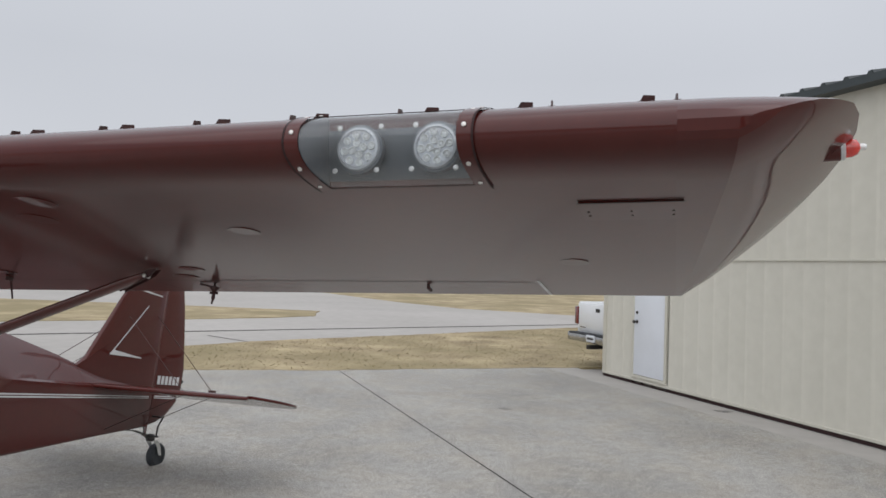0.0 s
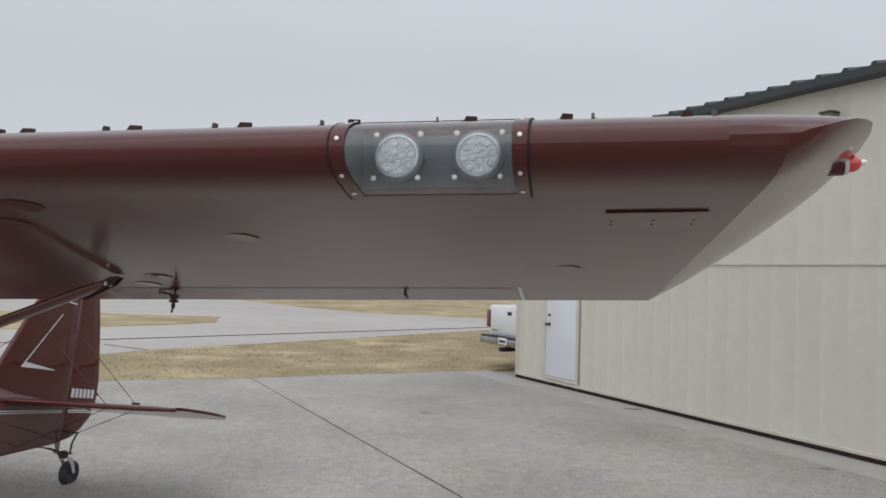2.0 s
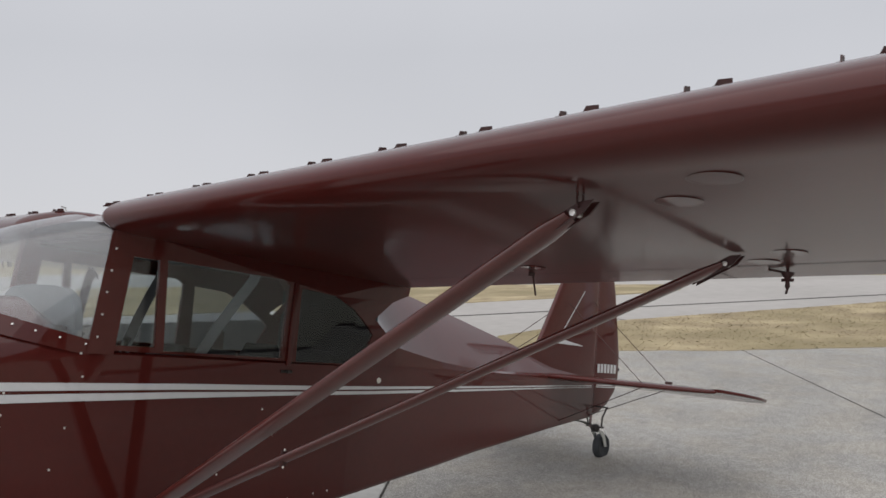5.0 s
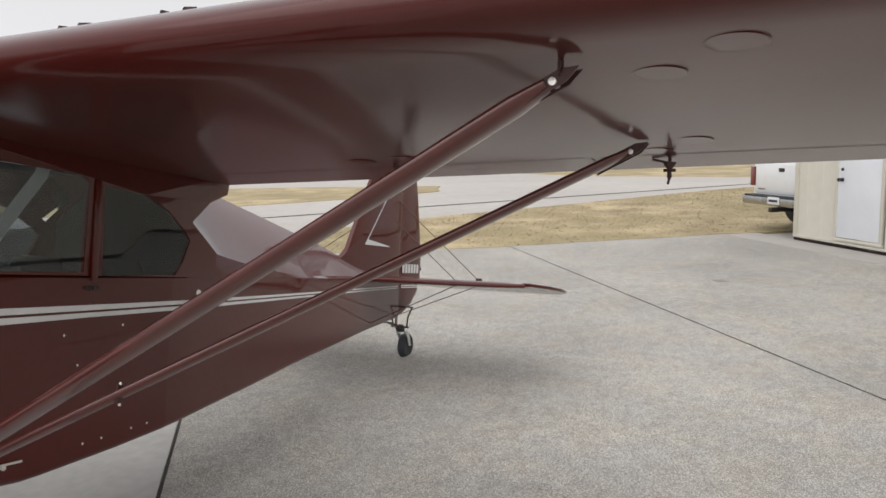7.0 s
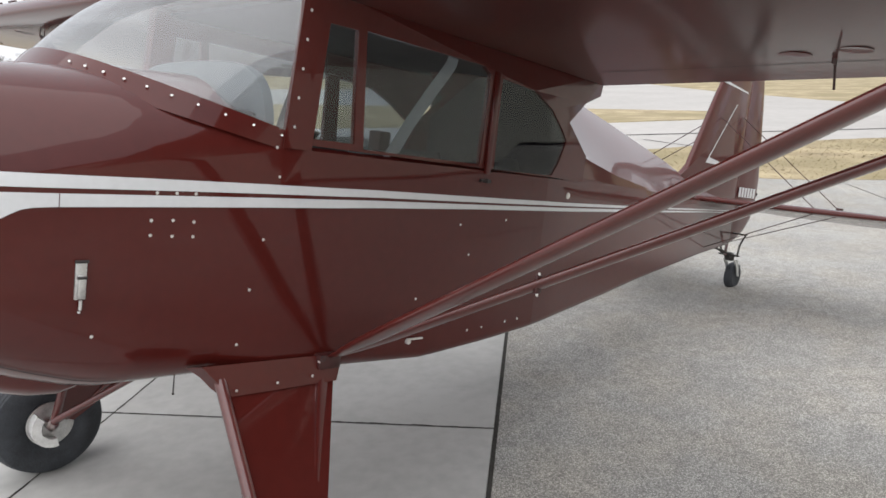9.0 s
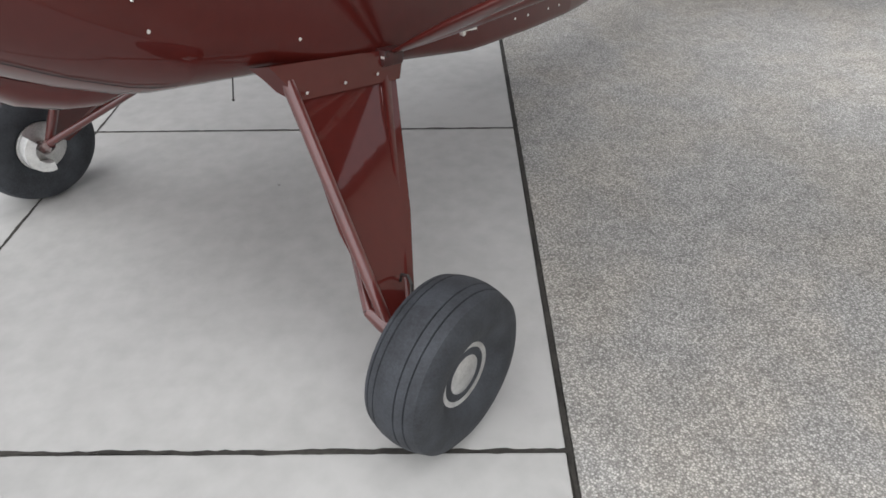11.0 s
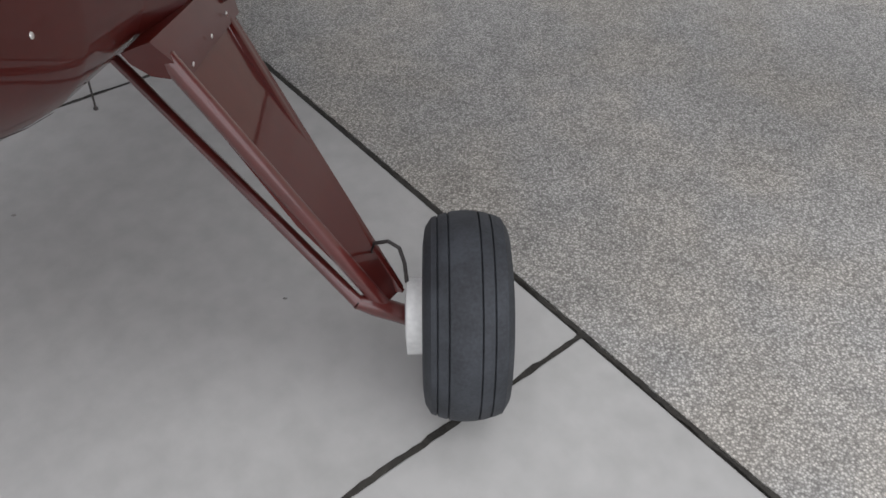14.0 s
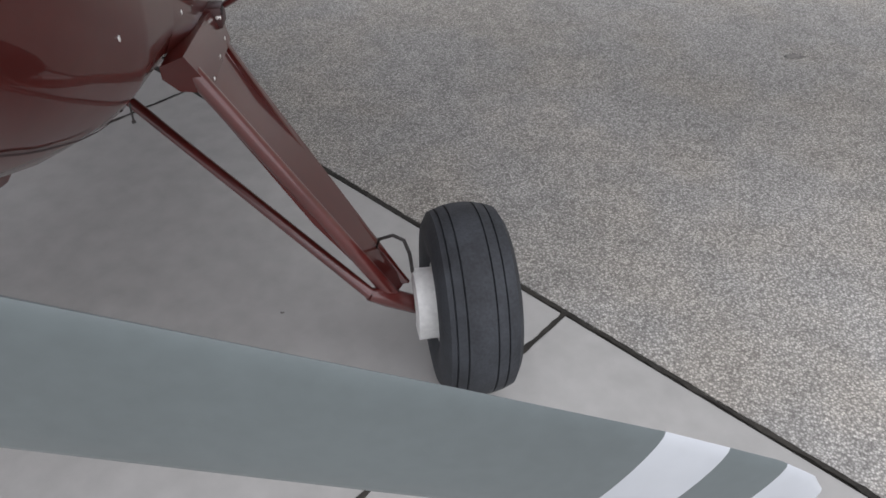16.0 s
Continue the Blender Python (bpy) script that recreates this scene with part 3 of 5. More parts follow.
def section(table, y):
    """Half outline of the fuselage at y, from the bottom's middle to the top's middle, as (x, z)."""
    zb, w, zl, ws, zs, zt, r = lerp(table, y)
    pts = [(0, zb), (w * 0.5, zb)]
    for k in range(6):
        a = math.pi / 2 * k / 5
        pts.append((w - r + r * math.sin(a), zb + r - r * math.cos(a)))
    for k in range(1, 5):
        pts.append((w, zb + r + (zl - zb - r) * k / 4))
    if y < 0.06:
        for k in range(1, 13):
            a = math.pi / 2 * k / 12
            pts.append((w * math.cos(a) ** 0.55, zl + (zt - zl) * math.sin(a) ** 1.1))
    else:
        for k in range(1, 7):
            pts.append((w + (ws - w) * k / 6, zl + (zs - zl) * k / 6))
        for k in range(1, 7):
            pts.append((ws * (1 - k / 6), zs + (zt - zs) * ((k / 6) * 0.75 + 0.25 * math.sin(math.pi / 2 * k / 6))))
    return pts


def side_x(y, z):
    """Half width of the fuselage at (y, z)."""
    pts = section(BODY if y < 1.3 else TAIL, y)
    best = 0.0
    for (xa, za), (xb, zb) in zip(pts, pts[1:]):
        if min(za, zb) - 1e-6 <= z <= max(za, zb) + 1e-6 and abs(zb - za) > 1e-6:
            best = max(best, xa + (xb - xa) * (z - za) / (zb - za))
    return best


def skin(table, ys):
    rings = []
    for y in ys:
        half = section(table, y)
        rings.append([Vector((x, y, z)) for x, z in half] + [Vector((-x, y, z)) for x, z in half[-2:0:-1]])
    return rings


def span(a, b, n):
    return [a + (b - a) * k / n for k in range(n + 1)]


cowl = part("cowling", loft(skin(BODY, span(-1.12, -0.96, 5) + span(-0.90, -0.36, 9) + [-0.34, -0.325, -0.31, -0.30, -0.25, -0.18, -0.10])), RED, airplane, "glossy maroon engine cowling", 40)
bm = loft(skin(BODY, span(-0.10, 0.05, 3) + span(0.07, 1.30, 16)), caps=False)
bmesh.ops.delete(bm, geom=[f for f in bm.faces if f.calc_center_median().z > 1.45 and f.calc_center_median().y > 0.07], context="FACES")
body = part("fuselage", bm, RED, airplane, "", 40)
bm = loft(skin(TAIL, span(1.30, 1.42, 2) + span(1.50, 4.16, 28)), caps=False)
bmesh.ops.delete(bm, geom=[f for f in bm.faces if f.calc_center_median().z > 1.442 and f.calc_center_median().y < 1.42 and abs(f.calc_center_median().x) > 0.30], context="FACES")
part("tail_cone", bm, RED, airplane, "maroon fabric tail section", 28)
# cowl nose opening, scoop and exhaust under it
# inlet is a flat plate, coloured dark for the shade inside
part("cowl_inlet", plate([(0.21 * math.cos(a), 1.06 + 0.06 * math.sin(a)) for a in [2 * math.pi * k / 24 for k in range(24)]], 0.008, to=lambda u, v, w: (u, -1.124 - w, v)), CABIN, cowl, "cooling-air inlet painted as a dark plate for its inner shade")
rings = []
for y, hw, z0, z1 in ((-0.64, 0.09, 0.80, 0.87), (-0.61, 0.15, 0.757, 0.88), (-0.55, 0.20, 0.718, 0.88), (-0.47, 0.245, 0.70, 0.88), (-0.41, 0.272, 0.704, 0.87), (-0.365, 0.272, 0.722, 0.86), (-0.335, 0.235, 0.748, 0.85), (-0.32, 0.17, 0.775, 0.84)):
    zc, hz = (z0 + z1) / 2, (z1 - z0) / 2
    rings.append([Vector((hw * math.copysign(abs(math.cos(t)) ** 0.9, math.cos(t)), y, zc + hz * math.copysign(abs(math.sin(t)) ** 0.9, math.sin(t)))) for t in [2 * math.pi * k / 20 for k in range(20)]])
scoop = part("air_scoop", loft(rings), RED, cowl, "maroon chin air scoop")
part("filter", box((-0.06, -0.652, 0.81), (0.06, -0.638, 0.862), 0.008), CABIN, scoop, "dark air filter")
ex = part("exhaust_pipe", tube([(-0.22, -0.80, 0.92), (-0.22, -0.74, 0.83), (-0.22, -0.63, 0.775)], 0.028, 14), DARK, cowl, "sooty exhaust pipe")

part("drain_box", box((-0.035, -0.030, -0.05), (0.035, 0.030, 0.06), 0.006, Matrix.Translation((-0.02, -0.645, 0.775))), STRIPE, cowl, "pale drain box under the cowl")
# seam between the side panel and the lower cowl
for s in (1, -1):
    low, high = [], []
    for y in span(-1.0, -0.33, 14):
        pts = section(BODY, y)
        (xa, za), (xb, zb) = pts[4], pts[5]
        low.append(Vector((s * (xa + 0.0025), y, za - 0.0015)))
        high.append(Vector((s * (xa + 0.06 * (xb - xa) + 0.0025), y, za + 0.06 * (zb - za) - 0.0015)))
    part("cowl_seam", loft([low, high], closed=False), SEAM, cowl, "dark gap between the cowl panels", 0)


def decal(name, rows, mat, parent, lift=0.0025, label=""):
    """A painted band on both fuselage sides, from rows of (y, low z, high z)."""
    for s in (1, -1):
        bm = bmesh.new()
        cols = []
        for y, z0, z1 in rows:
            cols.append([Vector((s * (side_x(y, z) + lift), y, z)) for z in (z0, (z0 + z1) / 2, z1)])
        add_loft(bm, cols, closed=False)
        part(name, bm, mat, parent, label, 60)


UP = [(-1.08, 1.335, 1.360), (-0.70, 1.334, 1.366), (-0.31, 1.334, 1.363), (0.25, 1.331, 1.355), (0.9, 1.331, 1.350), (1.43, 1.3335, 1.348), (2.5, 1.342, 1.352), (3.5, 1.352, 1.360), (4.12, 1.358, 1.364)]
LOW = [(-0.508, 1.291, 1.322), (-0.31, 1.293, 1.322), (0.25, 1.296, 1.321), (0.9, 1.3065, 1.323), (1.43, 1.311, 1.326), (2.5, 1.325, 1.335), (3.5, 1.338, 1.345), (4.12, 1.346, 1.351)]


def fill(rows, n):
    out = []
    ys = span(rows[0][0], rows[-1][0], n)
    for y in ys:
        out.append((y, *lerp(rows, y)))
    return out


DROP = [(-1.08, 0.064), (-0.75, 0.049), (-0.35, 0.034), (0.0, 0.022), (0.4, 0.011), (0.9, 0.004), (1.29, 0.0), (4.2, 0.0)]


def sloped(rows):
    """The bands droop towards the nose."""
    return [(y, a - lerp(DROP, y)[0], b - lerp(DROP, y)[0]) for y, a, b in rows]


UPA, UPB = [r for r in sloped(fill(UP, 90)) if r[0] < 1.29], [r for r in sloped(fill(UP, 90)) if r[0] > 1.31]
LOA, LOB = [r for r in sloped(fill(LOW, 90)) if r[0] < 1.29], [r for r in sloped(fill(LOW, 90)) if r[0] > 1.31]
decal("upper_stripe", UPA + [(1.302, *lerp(UP, 1.302))] + UPB, STRIPE, airplane, label="silver-white stripe")
decal("lower_stripe", LOA + [(1.302, *lerp(LOW, 1.302))] + LOB, STRIPE, airplane, label="silver-white stripe")
FLICK = [(-0.70, 1.314, 1.322), (-0.68, 1.306, 1.322), (-0.66, 1.296, 1.322), (-0.64, 1.280, 1.322), (-0.622, 1.264, 1.322), (-0.605, 1.274, 1.322), (-0.585, 1.284, 1.322), (-0.56, 1.289, 1.322), (-0.51, 1.291, 1.322)]
decal("stripe_flick", sloped(FLICK), STRIPE, airplane, label="flared front end of the lower stripe")

# cabin sides with window openings
SIDE = [(0.055, 1.455), (1.30, 1.445), (1.58, 1.44), (1.585, 1.548), (1.40, 1.672), (1.52, 1.765), (1.64, 1.81), (1.66, 1.90), (0.10, 1.90)]
W_A = [(0.125, 1.474), (0.298, 1.474), (0.272, 1.80), (0.150, 1.80)]
W_B = [(0.333, 1.462), (0.868, 1.460), (0.872, 1.775), (0.835, 1.797), (0.303, 1.805)]
W_C = [(0.945, 1.448), (1.31, 1.452), (1.35, 1.50), (1.395, 1.595), (1.36, 1.63), (1.25, 1.705), (1.13, 1.757), (0.935, 1.77)]


def cabin_x(y, z):
    return 0.474 + 0.012 * (z - 1.45) - max(0.0, y - 1.25) * 0.12


for s in (1, -1):
    wall = part("cabin_side", plate(SIDE, 0.02, (W_A, W_B, W_C), to=lambda y, z, w, s=s: (s * (cabin_x(y, z) - w), y, z)), RED, airplane, smooth=0)
    for nm, loop, mat in (("vent_window", W_A, GLASS), ("door_window", W_B, GLASS), ("rear_window", W_C, GLASS_DARK)):
        ob = part(nm, plate([(y, z) for y, z in loop], 0.003, to=lambda y, z, w, s=s: (s * (cabin_x(y, z) - 0.003 - w), y, z)), mat, wall, "clear acrylic window" if mat is GLASS else "smoke-tinted window", 0)
        ob.visible_shadow = False
    part("door_post", box((0, -0.012, 0), (0.012, 0.012, 0.36), 0.003, Matrix.Translation((s * 0.481 - 0.006, 0.905, 1.43))), RED, wall)
    for z0 in (1.405,):
        bm = tube([(s * 0.482, 0.872, z0), (s * 0.482, 0.925, z0)], 0.006, 8)
        add_tube(bm, [(s * 0.478, 0.90, z0), (s * 0.498, 0.90, z0)], 0.007, 8)
        part("door_latch", bm, DARK, wall)

# cabin roof between the wings, floor and bulkhead
bm = bmesh.new()
add_loft(bm, [[Vector((x, y, 1.905 + zz * (1 - (x / 0.5) ** 2))) for x in span(-0.5, 0.5, 10)] for y, zz in ((0.08, 0.03), (0.2, 0.08), (0.5, 0.11), (1.0, 0.10), (1.4, 0.06), (1.75, 0.02))], closed=False)
add_loft(bm, [[Vector((x, y, 1.885)) for x in span(-0.49, 0.49, 4)] for y in (0.1, 1.7)], closed=False)
part("cabin_roof", bm, RED, airplane)
part("headliner", box((-0.46, 0.15, 1.868), (0.46, 1.5, 1.88)), CABIN, airplane, "dark headliner", 0)
part("cabin_floor", box((-0.44, 0.0, 0.90), (0.44, 1.4, 0.92)), CABIN, airplane, "dark cabin floor", 0)
part("rear_bulkhead", box((-0.40, 1.45, 0.93), (0.40, 1.47, 1.86)), CABIN, airplane, "dark rear bulkhead", 0)
ARCH = [(0.43 * math.copysign(abs(math.cos(a)) ** 0.45, math.cos(a)), 1.44 + 0.235 * math.sin(a) ** 0.7) for a in span(0, math.pi, 24)]
pan = part("instrument_panel", plate([(-0.43, 1.15), (0.43, 1.15)] + ARCH, 0.03, to=lambda u, v, w: (u, 0.045 - w, v)), PANEL, airplane, "blue-grey arched instrument panel")
part("glareshield", box((-0.40, -0.30, 1.50), (0.40, 0.01, 1.53), 0.012), SEATCLOTH, pan)
for s in (1, -1):
    yoke = part("control_yoke", tube([(s * 0.22, 0.03, 1.40), (s * 0.22, 0.24, 1.42)], 0.012, 10), DARK, airplane, "black control yoke")
    part("grip", tube([(s * 0.22 - 0.12, 0.25, 1.50), (s * 0.22 - 0.10, 0.25, 1.42), (s * 0.22 + 0.10, 0.25, 1.42), (s * 0.22 + 0.12, 0.25, 1.50)], 0.016, 10), DARK, yoke)
    for y0, hh in ((0.62, 1.47), (1.14, 1.50)):
        rings = []
        for z, yy, hw in ((1.12, y0, 0.19), (1.25, y0 + 0.02, 0.195), (1.40, y0 + 0.05, 0.19), (hh - 0.06, y0 + 0.08, 0.165), (hh, y0 + 0.09, 0.12)):
            rings.append([Vector((s * 0.22 + hw * math.copysign(abs(math.cos(t)) ** 0.5, math.cos(t)), yy + 0.045 * math.sin(t), z)) for t in [2 * math.pi * k / 16 for k in range(16)]])
        seat = part("seat_back", loft(rings), SEATCLOTH, airplane, "dark grey seat back")
        part("cushion", box((s * 0.22 - 0.19, y0 - 0.42, 1.02), (s * 0.22 + 0.19, y0 + 0.02, 1.14), 0.04), SEATCLOTH, seat)
    bm = bmesh.new()
    pts = [(s * 0.43, 0.735, 1.85), (s * 0.425, 0.72, 1.78), (s * 0.40, 0.665, 1.68), (s * 0.37, 0.61, 1.57), (s * 0.34, 0.56, 1.45), (s * 0.30, 0.50, 1.20)]
    add_loft(bm, [[Vector(p) + Vector((0, -0.024, 0.008)), Vector(p) + Vector((0, 0.024, -0.008))] for p in pts], closed=False)
    part("shoulder_belt", bm, BELT, airplane, "pale grey shoulder belt")

part("cabin_case", box((-0.035, -0.03, -0.045), (0.035, 0.03, 0.045), 0.008, Matrix.Translation((-0.063, 0.857, 1.507))), DARKRED, airplane, "dark maroon padded block in the cabin")

# windshield
def ws_point(a, b):
    base = Vector((0.472 * math.sin(a * math.pi / 2) ** 1 if a >= 0 else -0.472 * math.sin(-a * math.pi / 2), -0.44 + 0.515 * abs(a) ** 2.4, 1.615 - 0.145 * abs(a) ** 1.7))
    top = Vector((0.476 * a, 0.10 - 0.02 * (1 - a * a), 1.865 + 0.10 * (1 - abs(a) ** 2.5)))
    p = base.lerp(top, b)
    p.y -= 0.05 * math.sin(math.pi * b) * (1 - a * a)
    p.z += 0.03 * math.sin(math.pi * b) * (1 - a * a)
    return p


ws = part("windshield", loft([[ws_point(a, b) for a in span(-1, 1, 36)] for b in span(0, 1, 14)], closed=False), GLASS_WS, airplane, "clear curved acrylic windshield", 80)
ws.visible_shadow = False
bm = loft([[ws_point(a, b) + Vector((0, -0.004, 0.004)) * (1 if b > -0.05 else 0.1) for a in span(-1, 1, 40)] for b in (-0.10, -0.02, 0.03)], closed=False)
wsb = part("windshield_base", bm, RED, ws, "maroon flange round the windshield foot")
for s in (1, -1):
    part("windshield_pillar", loft([[Vector((s * (0.478 - dx), 0.07 + dy + 0.07 * (z - 1.45), z)) for dx, dy in ((0, -0.02), (0, 0.075), (0.03, 0.075), (0.03, -0.01))] for z in (1.44, 1.6, 1.75, 1.885)]), RED, airplane)


def screw(p, normal, parent, r=0.0045, mat=None):
    m = Matrix.Translation(p) @ Vector(normal).to_track_quat("Z", "Y").to_matrix().to_4x4()
    ob = new("screw", screw_mesh)
    ob.parent = parent
    ob.matrix_basis = m @ Matrix.Scale(r / 0.0045, 4)
    return ob


_b = lathe([(0.0045, 0), (0.0042, 0.0012), (0.002, 0.0018), (0.0, 0.0018)], None, 8)
screw_mesh = bpy.data.meshes.new("screw")
_b.to_mesh(screw_mesh)
_b.free()
screw_mesh.materials.append(SCREW)

for a in span(0.30, 0.98, 9):
    p = ws_point(a, -0.02)
    screw(p + Vector((0.004, -0.006, 0.006)), (0.6, -0.5, 0.6), wsb, 0.0038)
for z in (1.50, 1.58, 1.66, 1.74, 1.82):
    screw(Vector((0.4795, 0.075 + 0.07 * (z - 1.45), z)), (1, 0, 0), airplane)
# side screws and rivets
for y, z in ((-0.04, 0.893), (-0.015, 1.045), (0.015, 1.198), (0.034, 1.439), (-0.42, 0.944), (-0.30, 1.26), (-0.245, 1.26), (-0.19, 1.255), (-0.30, 1.215), (-0.245, 1.212), (-0.19, 1.21), (-0.29, 1.328), (-0.24, 1.328), (-0.19, 1.328), (0.05, 1.38), (0.80, 1.25), (0.86, 1.14), (1.05, 1.27), (1.2, 0.88), (1.12, 0.875), (0.98, 0.865), (0.90, 0.86), (0.62, 0.99), (1.36, 1.50), (1.52, 1.55)):
    z -= lerp(DROP, y)[0] * min(1.0, max(0.0, (z - 1.08) / 0.18)) if z < 1.43 else 0.0
    screw(Vector((side_x(y, min(z, 1.43)) + 0.0005, y, z)), (1, 0, 0), airplane)
part("fuel_drain_cover", lathe([(0.014, 0), (0.013, 0.004), (0, 0.005)], Matrix.Translation((side_x(1.478, 1.377), 1.478, 1.377)) @ pose(0, 0, 0, 0, 90, 0), 14), SCREW, airplane, "white round plug")
# cowl latch
latch = part("cowl_latch", box((0, -0.013, -0.058), (0.006, 0.013, 0.034), 0.002, Matrix.Translation((side_x(-0.455, 1.095), -0.455, 1.095))), ALU, cowl, "bright steel over-centre latch")
part("hook", box((0.004, -0.008, -0.055), (0.014, 0.008, 0.0), 0.002, Matrix.Translation((side_x(-0.455, 1.095), -0.455, 1.095))), ALU, latch)
LX = side_x(-0.455, 1.095)
part("catch_rod", tube([(LX + 0.010, -0.455, 1.037), (LX + 0.010, -0.455, 1.015), (LX + 0.004, -0.455, 1.007)], 0.004, 8), ALU, latch)
part("hinge_pin", tube([(LX + 0.006, -0.470, 1.127), (LX + 0.006, -0.440, 1.127)], 0.004, 8), DARK, latch)
part("hinge_pin", tube([(LX + 0.013, -0.465, 1.09), (LX + 0.013, -0.445, 1.09)], 0.004, 8), DARK, latch)
bm = tube([(side_x(1.16, 0.98), 0.60, 0.845), (side_x(1.16, 0.98) + 0.02, 0.60, 0.845)], 0.008, 8)
add_box(bm, (0.485, 0.59, 0.852), (0.492, 0.66, 0.858))
part("step_fitting", bm, SCREW, airplane)

# ---- wings ----
NOSE = [0.0, 0.03, 0.06, 0.09, 0.12, 0.15, 0.18, 0.21, 0.24, 0.27, 0.295, 0.316]
LOWER = [(r * r, 0.055 * (1 - r / 0.3163) ** 2) for r in NOSE[:-1]] + [(0.10, 0.0), (0.25, 0.0), (0.45, 0.0), (0.65, 0.0), (0.85, 0.0), (1.0, 0.0)]
UPPER = [(1.0, 0.006), (0.9, 0.045), (0.8, 0.083), (0.7, 0.115), (0.6, 0.143), (0.5, 0.165), (0.4, 0.180), (0.3, 0.187), (0.2, 0.180), (0.15, 0.171)] + [(r * r, 0.055 + 0.31 * r) for r in reversed(NOSE[1:])]
CHORD = 1.555


def wing_le(x):
    return 0.105 - 0.020 * (3.7 - x)


def wing_z(x, c):
    """Lower surface height at span x and chord share c."""
    return 1.964 - 0.026 * (3.7 - x) - 0.035 * c * max(0.0, 1 - x / 4.2)


def wing_point(x, c, h):
    return Vector((x, wing_le(x) + c * CHORD, wing_z(x, c) + h))


def foil(x, pts):
    return [wing_point(x, c, h) for c, h in pts]


BAY_IN, BAY_OUT = 3.432, 3.756
NOSE_LO, NOSE_UP = 0.105, 0.075


def flip(bm, s):
    if s < 0:
        for v in bm.verts:
            v.co.x = -v.co.x
    return bm


def tip_edge(c):
    """Outer edge of the tip at chord share c: span and height above the lower surface."""
    x, h = lerp([(0.0, 4.26, 0.057), (0.012, 4.31, 0.075), (0.03, 4.355, 0.096), (0.06, 4.40, 0.117), (0.11, 4.445, 0.138), (0.18, 4.48, 0.150), (0.27, 4.49, 0.145), (0.36, 4.475, 0.130), (0.48, 4.435, 0.105), (0.6, 4.385, 0.080), (0.75, 4.31, 0.050), (0.88, 4.24, 0.024), (1.0, 4.16, 0.004)], c)
    return x, h


def wing(s):
    full = LOWER + UPPER
    bm = bmesh.new()
    xs = span(0.47, BAY_IN, 14)
    rings = [foil(x, full) for x in xs]
    add_loft(bm, rings)
    # behind the light bay
    rear = [(NOSE_LO, 0.0)] + [p for p in LOWER if p[0] > NOSE_LO] + [p for p in UPPER if p[0] > NOSE_UP] + [(NOSE_UP, 0.140)]
    if s > 0:
        add_loft(bm, [foil(BAY_IN, rear), foil(BAY_OUT, rear)], caps=False)
        add_loft(bm, [foil(BAY_OUT, full), foil(3.95, full), foil(4.14, full)])
    else:
        add_loft(bm, [foil(BAY_IN, full), foil(BAY_OUT, full), foil(4.14, full)])
    ob = part("wing", flip(bm, s), FABRIC, airplane, "glossy maroon wing", 30)
    # rounded root end ahead of the cabin
    bm = bmesh.new()
    rings = []
    for k, dx in ((1.0, 0.0), (0.96, -0.03), (0.86, -0.055), (0.66, -0.075), (0.3, -0.085)):
        ring = foil(0.47, full)
        mid = wing_point(0.47, 0.3, 0.085)
        rings.append([Vector((0.47 + dx, mid.y + (p.y - mid.y) * (0.6 + 0.4 * k), mid.z + (p.z - mid.z) * k)) for p in ring])
    add_loft(bm, rings)
    part("root_fairing", flip(bm, s), RED, ob, "", 50)
    # tip
    bm = bmesh.new()
    cs = [0.0, 0.004, 0.012, 0.025, 0.045, 0.075, 0.11, 0.16, 0.22, 0.30, 0.38, 0.46, 0.54, 0.62, 0.70, 0.78, 0.86, 0.93, 1.0]
    lo_t, up_t = LOWER, sorted(UPPER + [(0.0, 0.055)])
    rows = []
    for c in cs:
        lo_h, up_h = lerp(lo_t, c)[0], lerp(up_t, c)[0]
        xo, ho = tip_edge(c)
        xi = 4.155 + 0.085 * (1 - c) ** 0.8
        e0 = max(lo_h, min(ho, up_h - 0.004))
        row = [wing_point(4.14, c, lo_h), wing_point((4.14 + xi) / 2, c, lo_h), wing_point(xi, c, lo_h)]
        for k in (0.25, 0.5, 0.75, 0.92):
            scoop = -0.10 * math.sin(math.pi * k) * (e0 - lo_h)
            row.append(wing_point(xi + (xo - xi) * k, c, lo_h + (e0 - lo_h) * k + scoop))
        row.append(wing_point(xo, c, e0 + 0.002))
        for k in (0.94, 0.8, 0.6, 0.4, 0.2):
            row.append(wing_point(4.14 + (xo - 4.14) * k, c, up_h + (e0 + 0.003 - up_h) * k ** 2.6))
        row.append(wing_point(4.14, c, up_h))
        rows.append(row)
    add_loft(bm, rows, closed=True)
    tip = part("wing_tip", flip(bm, s), RED, ob, "maroon up-swept wing tip", 14)
    # navigation lamp
    p = Vector((s * 4.462, 0.515, 2.115))
    m = Matrix.Translation(p) @ Vector((s, -0.12, 0.05)).to_track_quat("Z", "Y").to_matrix().to_4x4()
    base = part("lamp_fairing", lathe([(0.020, -0.09), (0.024, -0.04), (0.026, 0.0), (0.022, 0.006), (0.0, 0.008)], m, 20), RED, tip, "maroon lamp fairing")
    part("lamp_ring", lathe([(0.025, 0.0), (0.025, 0.008), (0.020, 0.011), (0, 0.011)], m, 20), STRIPE, base)
    part("nav_lens", lathe([(0.020, 0.009), (0.020, 0.022), (0.016, 0.032), (0.008, 0.038), (0, 0.039)], m, 20), RED_LENS, base, "red navigation lens")
    part("strobe_lens", lathe([(0.007, 0.036), (0.007, 0.046), (0.004, 0.050), (0, 0.051)], m, 14), LED_LENS, base, "clear strobe lens")
